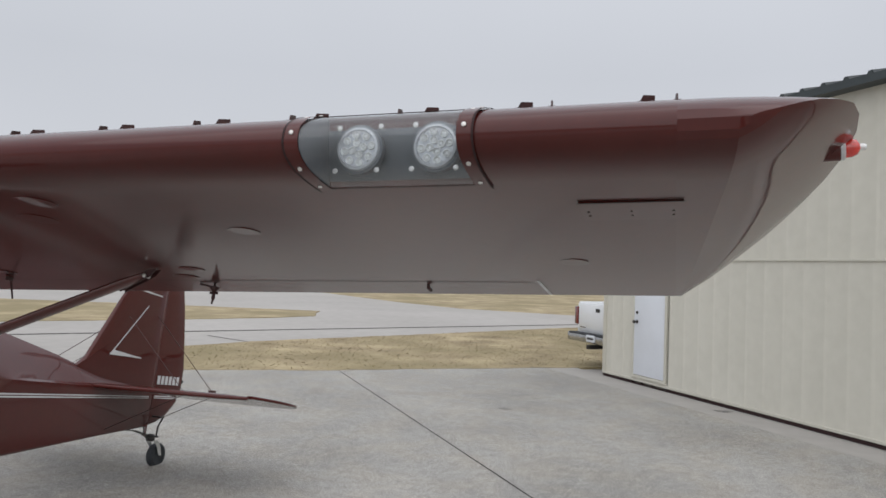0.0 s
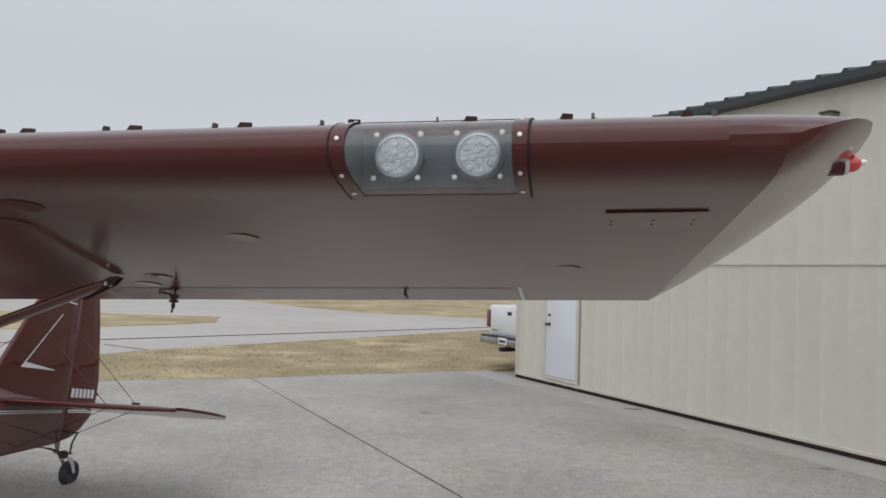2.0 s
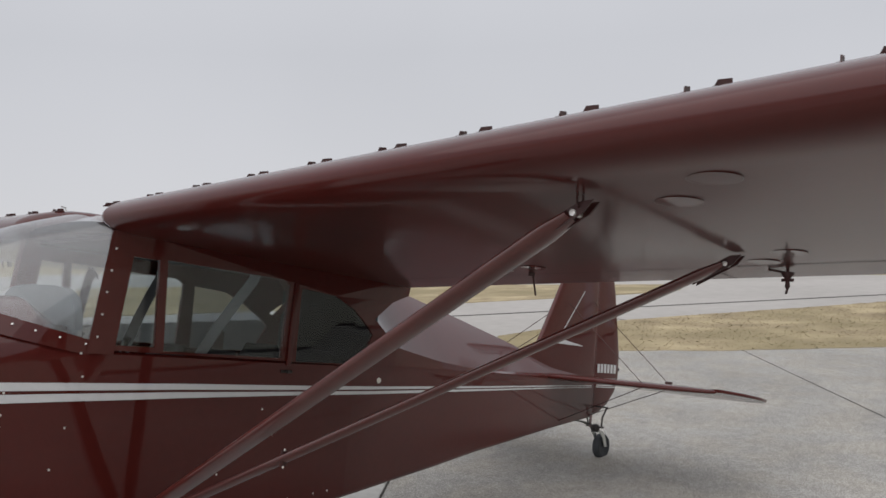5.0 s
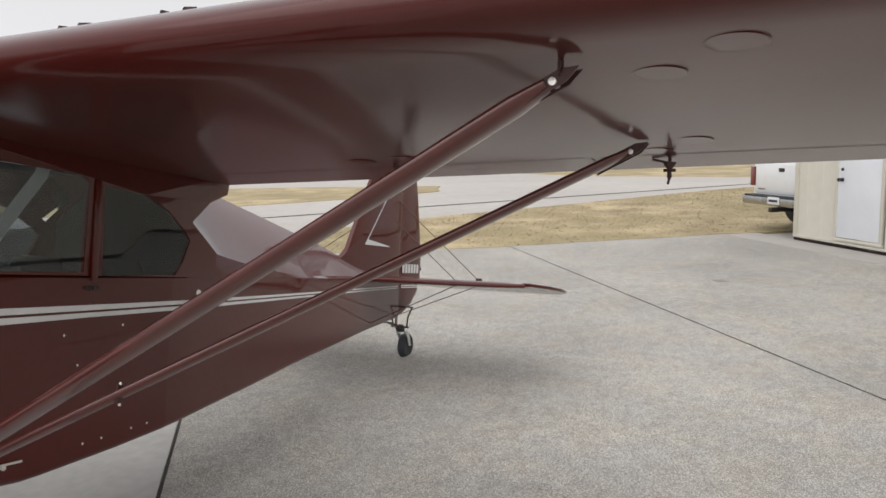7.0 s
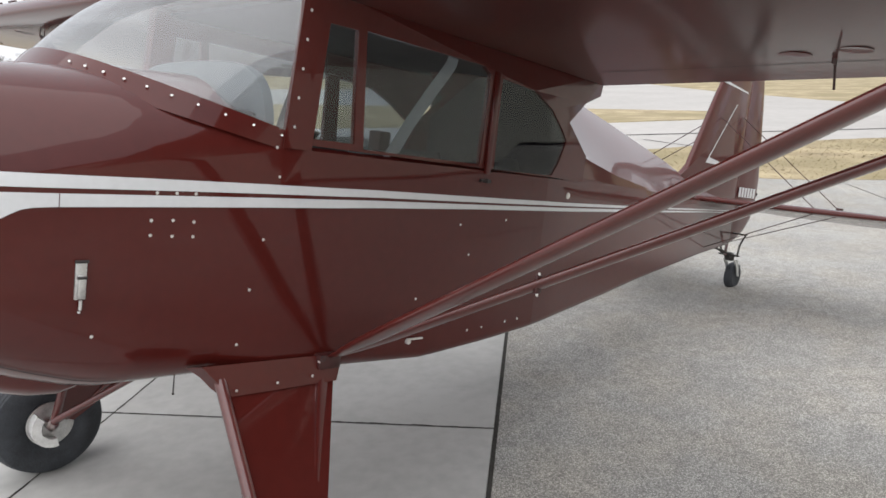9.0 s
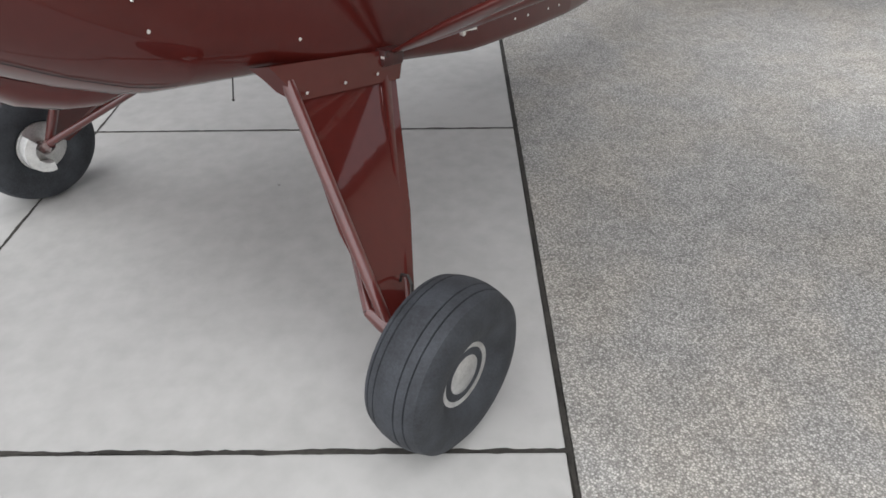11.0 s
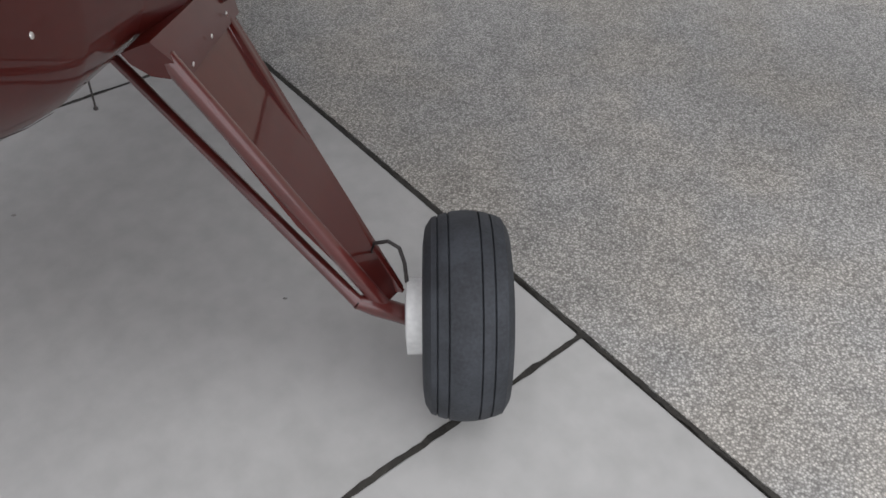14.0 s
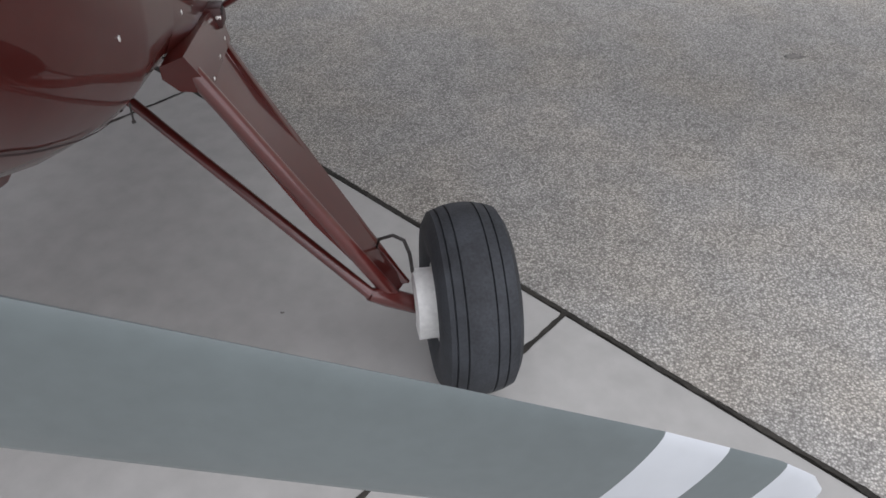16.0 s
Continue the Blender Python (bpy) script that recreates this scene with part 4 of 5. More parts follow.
    # fine lines of the skin: rib tapes, aileron gap, white aileron-end strip, inspection rings
    def under(name, pts, half, parent=ob, mat=SEAM, lift=0.0012):
        bm = bmesh.new()
        pts = [wing_point(x, (y - wing_le(x)) / CHORD, -lift) for x, y in pts]
        d = (pts[-1] - pts[0]).normalized()
        side = Vector((d.y, -d.x, 0)) * half
        add_loft(bm, [[q + side for q in pts], [q - side for q in pts]], closed=False)
        part(name, flip(bm, s), mat, parent, smooth=0)
    under("hinge_gap", [(0.62, 1.33), (2.1, 1.36)], 0.0025)
    under("hinge_gap", [(2.15, 1.36), (3.66, 1.39)], 0.003)
    under("flap_end_gap", [(2.12, 1.36), (2.12, 1.63)], 0.002)
    under("aileron_end_strip", [(3.69, 1.36), (3.69, 1.655)], 0.006, mat=STRIPE)
    for x, y, r in ((3.853, 1.044, 0.042), (2.595, 0.30, 0.052), (2.453, 0.45, 0.052), (2.454, 1.15, 0.05), (2.334, 1.29, 0.05), (1.53, 1.20, 0.05), (1.36, 1.22, 0.05), (3.0, 0.62, 0.045)):
        bm = bmesh.new()
        q = wing_point(x, (y - wing_le(x)) / CHORD, 0)
        for r0, r1, z0, z1 in ((r + 0.0004, r - 0.0008, -0.0016, -0.0016),):
            a = [q + Vector((r0 * math.cos(t), r0 * math.sin(t), z0)) for t in [2 * math.pi * k / 32 for k in range(32)]]
            b = [q + Vector((r1 * math.cos(t), r1 * math.sin(t), z1)) for t in [2 * math.pi * k / 32 for k in range(32)]]
            add_loft(bm, [a, b], caps=False)
        disc = part("inspection_cover", flip(lathe([(r, 0.001), (r - 0.002, -0.0012), (0, -0.0012)], Matrix.Translation(q), 32), s), RED, ob, "round inspection cover")
        part("cover_rim", flip(bm, s), DARKRED, disc, smooth=0)
    # stall-warning hatch and vortex generators
    hx0, hx1, hy0, hy1 = 3.940, 4.155, 0.415, 0.56
    hatch = part("hatch", flip(plate([(hx0, hy0), (hx1, hy0), (hx1, hy1), (hx0, hy1)], -0.003, to=lambda x, y, w: wing_point(x, (y - wing_le(x)) / CHORD, w)), s), RED, ob, "", 0)
    under("hatch_lip", [(hx0 - 0.004, hy0), (hx1 + 0.004, hy0 - 0.004)], 0.004, hatch, SEAM, 0.004)
    for x in (hx0 + 0.015, (hx0 + hx1) / 2, hx1 - 0.02):
        for y in (hy0 + 0.07, hy1 - 0.04):
            q = wing_point(x, (y - wing_le(x)) / CHORD, -0.003)
            part("hatch_screw", lathe([(0.003, 0), (0.003, -0.001), (0, -0.001)], Matrix.Translation((s * q.x, q.y, q.z)), 8), SEAM, hatch)
    n = 0
    xs = [0.155, 0.514, 0.852, 1.19, 1.50, 1.80, 2.08, 2.36, 2.635, 2.90, 3.16, 3.404, 3.654, 3.85, 4.084]
    for i, x in enumerate(xs):
        if x < 0.5 and s < 0:
            continue
        pair = ((x, 48, 0.036), (x - 0.068 if x < 3.8 else x + 0.054, -6, 0.036))
        for px, toe, length in pair:
            yy = 0.235 - 0.012 * (3.7 - px) * 0.6
            c = (yy - wing_le(px)) / CHORD
            h = lerp(sorted(UPPER), c)[0]
            q = wing_point(px, c, h)
            q2 = wing_point(px, c + 0.01, lerp(sorted(UPPER), c + 0.01)[0])
            back = (q2 - q).normalized()
            rise = Vector((1, 0, 0)).cross(back)
            along = (back * math.cos(radians(toe)) + Vector((1, 0, 0)) * math.sin(radians(toe))).normalized()
            turn = Matrix((along, rise.cross(along), rise)).transposed().to_4x4()
            turn.translation = q
            if s < 0:
                turn = Matrix.Diagonal((-1, 1, 1, 1)) @ turn
            bm = bmesh.new()
            add_loft(bm, [[Vector((-length / 2, w, -0.002)), Vector((length / 2, w, -0.002)), Vector((length / 2, w, 0.0125)), Vector((-length / 2 + 0.010, w, 0.0125))] for w in (-0.0012, 0.0012)])
            add_box(bm, (-length / 2 - 0.002, -0.006, -0.003), (length / 2 + 0.002, 0.006, 0.0012))
            for v in bm.verts:
                v.co = turn @ v.co
            part("vortex_generator", bm, DARKRED, ob, smooth=0)
    return ob



wing_l = wing(1)
wing_r = wing(-1)

# landing-light bay in the left wing
bay = part("light_bay", loft([foil(x, [(NOSE_LO + 0.004, 0.001), (0.098, 0.02), (0.088, 0.06), (0.082, 0.10), (NOSE_UP + 0.003, 0.139)]) for x in (BAY_IN, BAY_OUT)], closed=False), BAY, wing_l, "grey landing-light mounting plate")
for x in (BAY_IN + 0.001, BAY_OUT - 0.001):
    bm = bmesh.new()
    ring = [p for p in LOWER if p[0] <= NOSE_LO] + [(NOSE_UP, 0.140)] + [p for p in UPPER if p[0] < NOSE_UP]
    bm.faces.new([bm.verts.new(p) for p in foil(x, [(c, h) for c, h in ring])])
    part("bay_rib", bm, BAY, bay, smooth=0)
for i, x in enumerate((3.511, 3.678)):
    q = wing_point(x, 0.074, 0.066)
    m = Matrix.Translation(q) @ Vector((0, -1, -0.06)).to_track_quat("Z", "Y").to_matrix().to_4x4()
    lamp = part("landing_lamp", lathe([(0.047, -0.012), (0.047, 0.004), (0.045, 0.010), (0.040, 0.012), (0.038, 0.006), (0.0, 0.005)], m, 36), LAMP_FACE, wing_l, "round LED landing lamp")
    rng = random.Random(20 + i)
    spots = [(0.0125, a) for a in span(0.3, 0.3 + 2 * math.pi * 3 / 4, 3)] + [(0.030, 2 * math.pi * k / 8 + 0.2) for k in range(8)]
    for r, a in spots:
        mm = m @ Matrix.Translation((r * math.cos(a), r * math.sin(a), 0.005))
        led = part("led", lathe([(0.0082, 0), (0.0085, 0.004), (0.0075, 0.0045), (0.004, 0.001), (0.003, 0.003), (0, 0.0035)], mm, 14), LED_LENS, lamp)
    part("retaining_ring", lathe([(0.053, -0.013), (0.053, 0.002), (0.047, 0.004), (0.0465, -0.013)], m, 36), BAY, lamp)
    for dx in (-0.046, 0.046):
        for dz in (-0.047, 0.047):
            q2 = wing_point(x + dx, 0.078 - 0.0 * dz, 0.066 + dz)
            screw(q2 + Vector((0, -0.012, 0)), (0, -1, 0), bay, 0.006)
cover_prof = [p for p in reversed(LOWER) if p[0] <= NOSE_LO]
cover_prof = [(NOSE_LO, 0.0)] + cover_prof + [p for p in reversed(UPPER) if p[0] < NOSE_UP] + [(NOSE_UP, 0.1405)]
lens = part("light_cover", loft([[wing_point(x, c - 0.0015, h) for c, h in cover_prof] for x in span(BAY_IN, BAY_OUT, 6)], closed=False), GLASS_COVER, wing_l, "clear curved lens over the landing lights", 60)
lens.visible_shadow = False
for x0, x1 in ((BAY_IN - 0.028, BAY_IN + 0.002), (BAY_OUT - 0.002, BAY_OUT + 0.026)):
    bm = bmesh.new()
    out = [(c, h) for c, h in [(NOSE_LO + 0.014, -0.003)] + [(c - 0.003 * (1 if c < 0.05 else 0.2), h + (0.003 if h > 0.06 else -0.0025)) for c, h in cover_prof] + [(NOSE_UP + 0.012, 0.149)]]
    add_loft(bm, [[wing_point(x, c, h) for c, h in out] for x in (x0, x1)], closed=False)
    strap = part("cover_strap", bm, RED, lens, "maroon retaining strap", 50)
    xm = (x0 + x1) / 2
    for c, h, nrm in ((0.09, -0.004, (0, -0.1, -1)), (0.030, 0.004, (0, -0.6, -0.8)), (-0.0035, 0.062, (0, -1, 0)), (0.030, 0.113, (0, -0.7, 0.7)), (0.068, 0.141, (0, -0.3, 1))):
        screw(wing_point(xm, c, h), nrm, strap, 0.005)
    bm = bmesh.new()
    edge = x0 - 0.002 if x0 < BAY_IN else x1 + 0.002
    add_loft(bm, [[wing_point(edge + d, c, h) for c, h in out] for d in (-0.0025, 0.0025)], closed=False)
    part("strap_gap", bm, SEAM, strap, smooth=0)
for c, h in ((NOSE_LO + 0.001, -0.0012), (NOSE_UP - 0.001, 0.1425)):
    bm = loft([[wing_point(x, c - 0.0014, h) for x in (BAY_IN, BAY_OUT)], [wing_point(x, c + 0.0014, h) for x in (BAY_IN, BAY_OUT)]], closed=False)
    part("cover_edge", bm, SEAM, lens, smooth=0)

# ---- wing struts ----
def strut(s):
    lowp = Vector((s * 0.492, 0.262, 0.828))
    for name, top, r, fl in (("front_strut", Vector((s * 2.30, 0.311, 1.895)), 0.040, 0.40), ("rear_strut", Vector((s * 2.30, 1.126, 1.897)), 0.029, 0.45)):
        start = lowp + (Vector((0, 0.02, 0)) if name == "rear_strut" else Vector((0, 0, 0)))
        d = (top - start).normalized()
        pts = [start + d * 0.02, start + d * 0.10, start + d * 0.22, top - d * 0.10, top - d * 0.03]
        ob = part(name, tube(pts, [r * 0.35, r * 0.7, r, r, r * 0.7], 18, fl, (0, 1, -0.1)), RED_TUBE, airplane, "maroon streamlined wing strut", 60)
        fork = bmesh.new()
        for dy in (-0.013, 0.013):
            add_loft(fork, [[top + Vector((s * dx, dy + w, dz)) for dx, dz in ((-0.11, -0.075), (-0.10, -0.04), (0.0, 0.012), (0.035, 0.015), (0.012, -0.012))] for w in (-0.0025, 0.0025)])
        f = part("top_fitting", fork, DARKRED, ob, "dark maroon strut fitting", 0)
        b = lathe([(0.0065, -0.020), (0.0075, -0.021), (0.0075, 0.021), (0.0, 0.022)], Matrix.Translation(top + Vector((s * -0.012, 0, -0.012))) @ pose(0, 0, 0, 90, 0, 0), 12)
        part("bolt", b, SCREW, f, "bright bolt head")
    lug = lowp + (Vector((s * 2.30, 1.126, 1.897)) - lowp) * 0.30
    clamp = part("strut_clamp", box((-0.006, -0.012, -0.026), (0.006, 0.012, 0.026), 0.003, Matrix.Translation(lug + Vector((0, 0.006, 0)))), DARKRED, airplane)
    for dz in (-0.028, 0.028):
        part("clamp_bolt", lathe([(0.0035, -0.005), (0.004, 0.0), (0.003, 0.004), (0, 0.005)], Matrix.Translation(lug + Vector((s * 0.002, 0.006, dz))), 10), SCREW, clamp)
    base = part("strut_foot", box((-0.02, -0.03, -0.022), (0.02, 0.05, 0.022), 0.006, Matrix.Translation((s * 0.485, 0.255, 0.82))), DARKRED, airplane)
    part("foot_bolt", lathe([(0.007, -0.03), (0.008, -0.022), (0.008, 0.02), (0.0, 0.022)], Matrix.Translation((s * 0.495, 0.246, 0.822)) @ pose(0, 0, 0, 90, 0, 0), 10), SCREW, base)
    part("cotter_ring", tube([(s * 0.505, 0.235 + 0.008 * math.cos(t), 0.832 + 0.008 * math.sin(t)) for t in [2 * math.pi * k / 10 for k in range(11)]], 0.0014, 6), DARK, base)
    part("tie_down_ring", tube([(s * 2.30, 0.30 + 0.012 * math.cos(t), 1.935 + 0.022 * math.sin(t) - 0.02) for t in [2 * math.pi * k / 14 for k in range(15)]], 0.003, 6), DARKRED, airplane)


strut(1)
strut(-1)
# small vane under the left wing behind the rear strut
vx, vy, vz = 2.352, 1.455, 1.922
vane = part("tie_down_fitting", lathe([(0.005, 0.0), (0.005, -0.016), (0.021, -0.018), (0.019, -0.026), (0.010, -0.036), (0.006, -0.042), (0.008, -0.064), (0.003, -0.074), (0, -0.075)], Matrix.Translation((vx, vy, vz)), 16), DARKRED, wing_l, "dark cone-shaped fitting under the wing")
bm = box((-0.019, -0.003, -0.048), (0.019, 0.003, -0.038), 0.001, Matrix.Translation((vx, vy, vz)))
part("fitting_tip", tube([(vx, vy, vz - 0.070), (vx - 0.004, vy, vz - 0.088)], 0.004, 8), DARKRED, vane)
part("link_rod", tube([(vx - 0.05, vy - 0.03, vz - 0.012), (vx, vy, vz - 0.02)], 0.004, 8), DARKRED, vane)
part("cross_arm", bm, DARKRED, vane)
part("drain", tube([(3.268, 1.44, 1.958), (3.268, 1.45, 1.935), (3.268, 1.48, 1.93)], 0.007, 8), DARKRED, wing_l, "dark drain stub")
part("aileron_horn", box((-0.003, -0.018, -0.03), (0.003, 0.018, 0.0), 0.001, Matrix.Translation((1.45, 1.30, 1.90))), DARKRED, wing_l)
part("aileron_pushrod", tube([(1.45, 1.30, 1.90), (1.45, 1.335, 1.80)], 0.004, 6), DARKRED, wing_l)
# roof aerials
for x, y, h in ((0.25, 0.62, 0.30), (-0.22, 0.62, 0.30)):
    part("whip_aerial", tube([(x, y, 1.99), (x, y + 0.02, 2.02), (x, y + h * 0.9, 1.99 + h)], [0.006, 0.003, 0.0016], 8), STRIPE, airplane, "thin white whip aerial")
for x in (0.91, -0.91):
    cap = part("fuel_cap", lathe([(0.035, -0.01), (0.035, 0.008), (0.02, 0.014), (0.007, 0.016), (0.006, 0.03), (0, 0.031)], Matrix.Translation((x, 0.40, 2.072)), 18), ALU, airplane, "steel fuel cap with vent")
    part("vent", tube([(x, 0.40, 2.10), (x, 0.40, 2.115), (x, 0.375, 2.118)], 0.004, 8), ALU, cap)

# ---- landing gear ----
AX = Vector((0.974, -0.031, 0.2185))


def gear(s):
    def S(x, y, z):
        return Vector((s * x, y, z))
    f_top, r_top = S(0.475, -0.085, 0.80), S(0.47, 0.262, 0.80)
    foot = S(0.81, -0.05, 0.25)
    leg = part("gear_leg_fairing", loft([[p + Vector((s * o, 0, 0)) for p in (S(0.478, -0.075, 0.775), S(0.66, -0.078, 0.47), S(0.80, -0.05, 0.262), S(0.835, 0.012, 0.262), S(0.675, 0.160, 0.47), S(0.48, 0.292, 0.775))] for o in (-0.008, 0.008)]), RED, airplane, "maroon sheet fairing of the gear leg", 20)
    part("front_tube", tube([f_top, f_top.lerp(foot, 0.5), foot], 0.0165, 14), RED_TUBE, leg)
    strip = []
    for p, w in ((S(0.484, 0.292, 0.778), 0.062), (S(0.675, 0.160, 0.47), 0.052), (S(0.832, 0.014, 0.262), 0.030)):
        fore = p + Vector((s * 0.010, -w, 0.004))
        aft = p + Vector((-s * 0.022, 0.012, -0.004))
        strip.append([fore, fore + Vector((s * 0.004, w * 0.25, 0.002)), aft + Vector((s * 0.008, 0.002, 0)), aft, aft + Vector((-s * 0.010, -0.004, 0)), fore + Vector((-s * 0.020, 0.004, 0))])
    part("rear_fairing", loft(strip), RED, leg, "maroon bent trailing edge of the gear fairing", 50)
    part("rear_tube", tube([r_top + Vector((0, -0.01, 0)), S(0.655, 0.122, 0.47), S(0.818, 0.0, 0.262)], [0.016, 0.013, 0.009], 14, 0.7, (0, 1, 0.5)), RED_TUBE, leg)
    part("axle_stub", tube([S(0.750, -0.067, 0.283), S(0.79, -0.056, 0.262), S(0.85, -0.04, 0.225), S(*AX)], [0.015, 0.022, 0.022, 0.02], 14), RED_TUBE, leg)
    part("shock_tube", tube([S(0.12, 0.305, 0.795), S(0.30, 0.20, 0.652), S(0.50, 0.082, 0.49), S(0.755, -0.069, 0.282)], [0.011, 0.0125, 0.0125, 0.0135], 12), RED_TUBE, airplane, "maroon shock strut tube")
    cuff = part("gear_cuff", loft([[S(*p) for p in ring] for ring in (
        ((0.44, -0.17, 0.835), (0.475, -0.14, 0.842), (0.485, 0.325, 0.836), (0.44, 0.35, 0.828)),
        ((0.43, -0.12, 0.80), (0.492, -0.095, 0.792), (0.50, 0.302, 0.79), (0.44, 0.33, 0.795)),
        ((0.45, -0.095, 0.77), (0.502, -0.085, 0.758), (0.508, 0.290, 0.76), (0.46, 0.302, 0.77)))]), RED, airplane, "maroon cuff over the gear-leg joint", 25)
    if s > 0:
        for y, z in ((-0.05, 0.775), (0.08, 0.78), (0.20, 0.785)):
            screw(S(0.506, y, z), (1, 0, -0.1), cuff)
    wm = Matrix.Translation(S(*AX)) @ pose(0, 0, 0, 0, 90 * s, 0)
    R = 0.2215
    tyre_prof = [(0.085, -0.060), (0.114, -0.082), (0.153, -0.0895), (0.185, -0.085), (0.2065, -0.072)]
    prof = list(tyre_prof)
    for z in span(-0.070, 0.070, 70):
        r = R - 3.0 * z * z
        for g in (-0.060, -0.038, 0.024, 0.048):
            if abs(z - g) < 0.0015:
                r -= 0.005
        prof.append((r, z))
    prof += [(r, -z) for r, z in reversed(tyre_prof)]
    wheel = part("main_wheel", lathe([(0.02, -0.05), (0.09, -0.055), (0.09, 0.055), (0.02, 0.05)], wm, 32), ALU, airplane, "main landing wheel")
    part("tyre", lathe(prof, wm, 72), RUBBER, wheel, "worn black ribbed tyre", 30)
    part("hub_cap", lathe([(0.088, 0.056), (0.086, 0.062), (0.06, 0.058), (0.045, 0.062), (0.03, 0.066), (0, 0.067)], wm, 32), ALU, wheel, "silver hub cap")
    part("brake_disc", lathe([(0.04, -0.066), (0.092, -0.068), (0.092, -0.074), (0.04, -0.076)], wm, 36), ALU, wheel, "steel brake disc")
    bm = bmesh.new()
    ring0 = [math.radians(a) for a in range(165, 316, 12)]
    secs = []
    for a in ring0:
        secs.append([wm @ Vector((r * math.cos(a), r * math.sin(a), z)) for r, z in ((0.050, -0.088), (0.084, -0.076), (0.085, -0.122), (0.050, -0.126))])
    add_loft(bm, secs)
    cal = part("brake_caliper", bm, WHITE_BRAKE, airplane, "white brake caliper", 30)
    part("caliper_bolt", lathe([(0.007, -0.115), (0.007, -0.10), (0.0, -0.10)], wm @ Matrix.Translation((0.08, 0.02, 0)), 8), DARK, cal)
    part("brake_line", tube([S(0.775, 0.02, 0.335), S(0.785, 0.015, 0.37), S(0.815, 0.0, 0.385), S(0.838, -0.01, 0.375), S(0.848, -0.02, 0.345), S(0.852, -0.025, 0.30)], 0.0042, 8), DARK, airplane, "thin steel brake line")


gear(1)
gear(-1)
part("belly_drain", tube([(0.38, -0.167, 0.80), (0.38, -0.167, 0.748)], 0.0018, 6), DARK, airplane, "thin belly drain wire")
part("drain_knob", lathe([(0.0, -0.006), (0.006, -0.003), (0.006, 0.003), (0, 0.006)], Matrix.Translation((0.38, -0.167, 0.746)) @ Matrix.Scale(0.6, 4), 8), DARK, airplane)

# ---- tail ----
def slab_surface(name, outline, thick, mat, parent, label, to, edge=0.012):
    bm = plate(outline, thick, to=lambda a, b, w: to(a, b, w - thick / 2))
    return part(name, bm, mat, parent, label, 25)


FIN = [(3.25, 1.53), (3.36, 1.60), (3.65, 2.11), (3.76, 2.27), (3.86, 2.36), (3.98, 2.40), (4.175, 2.41), (4.175, 1.13), (3.9, 1.12)]
RUD = [(4.185, 2.43), (4.30, 2.41), (4.38, 2.33), (4.44, 2.12), (4.51, 1.80), (4.55, 1.60), (4.545, 1.42), (4.50, 1.31), (4.40, 1.215), (4.28, 1.155), (4.185, 1.13)]


def curved(outline, th, to, parent, name, mat, label=""):
    """A surface with a thick middle and thin edges, both faces skinned."""
    n = len(outline)
    cx, cy = sum(p[0] for p in outline) / n, sum(p[1] for p in outline) / n
    bm = bmesh.new()
    rings = []
    for k, h in ((1.0, 0.006), (0.985, 0.011), (0.93, 0.7 * th), (0.75, th), (0.3, th)):
        rings.append([Vector(to(cx + (x - cx) * k, cy + (y - cy) * k, h)) for x, y in outline])
    low = [[Vector(to(cx + (x - cx) * k, cy + (y - cy) * k, -h)) for x, y in outline] for k, h in ((1.0, 0.006), (0.985, 0.011), (0.93, 0.7 * th), (0.75, th), (0.3, th))]
    add_loft(bm, list(reversed(low)) + rings)
    return part(name, bm, mat, parent, label, 50)


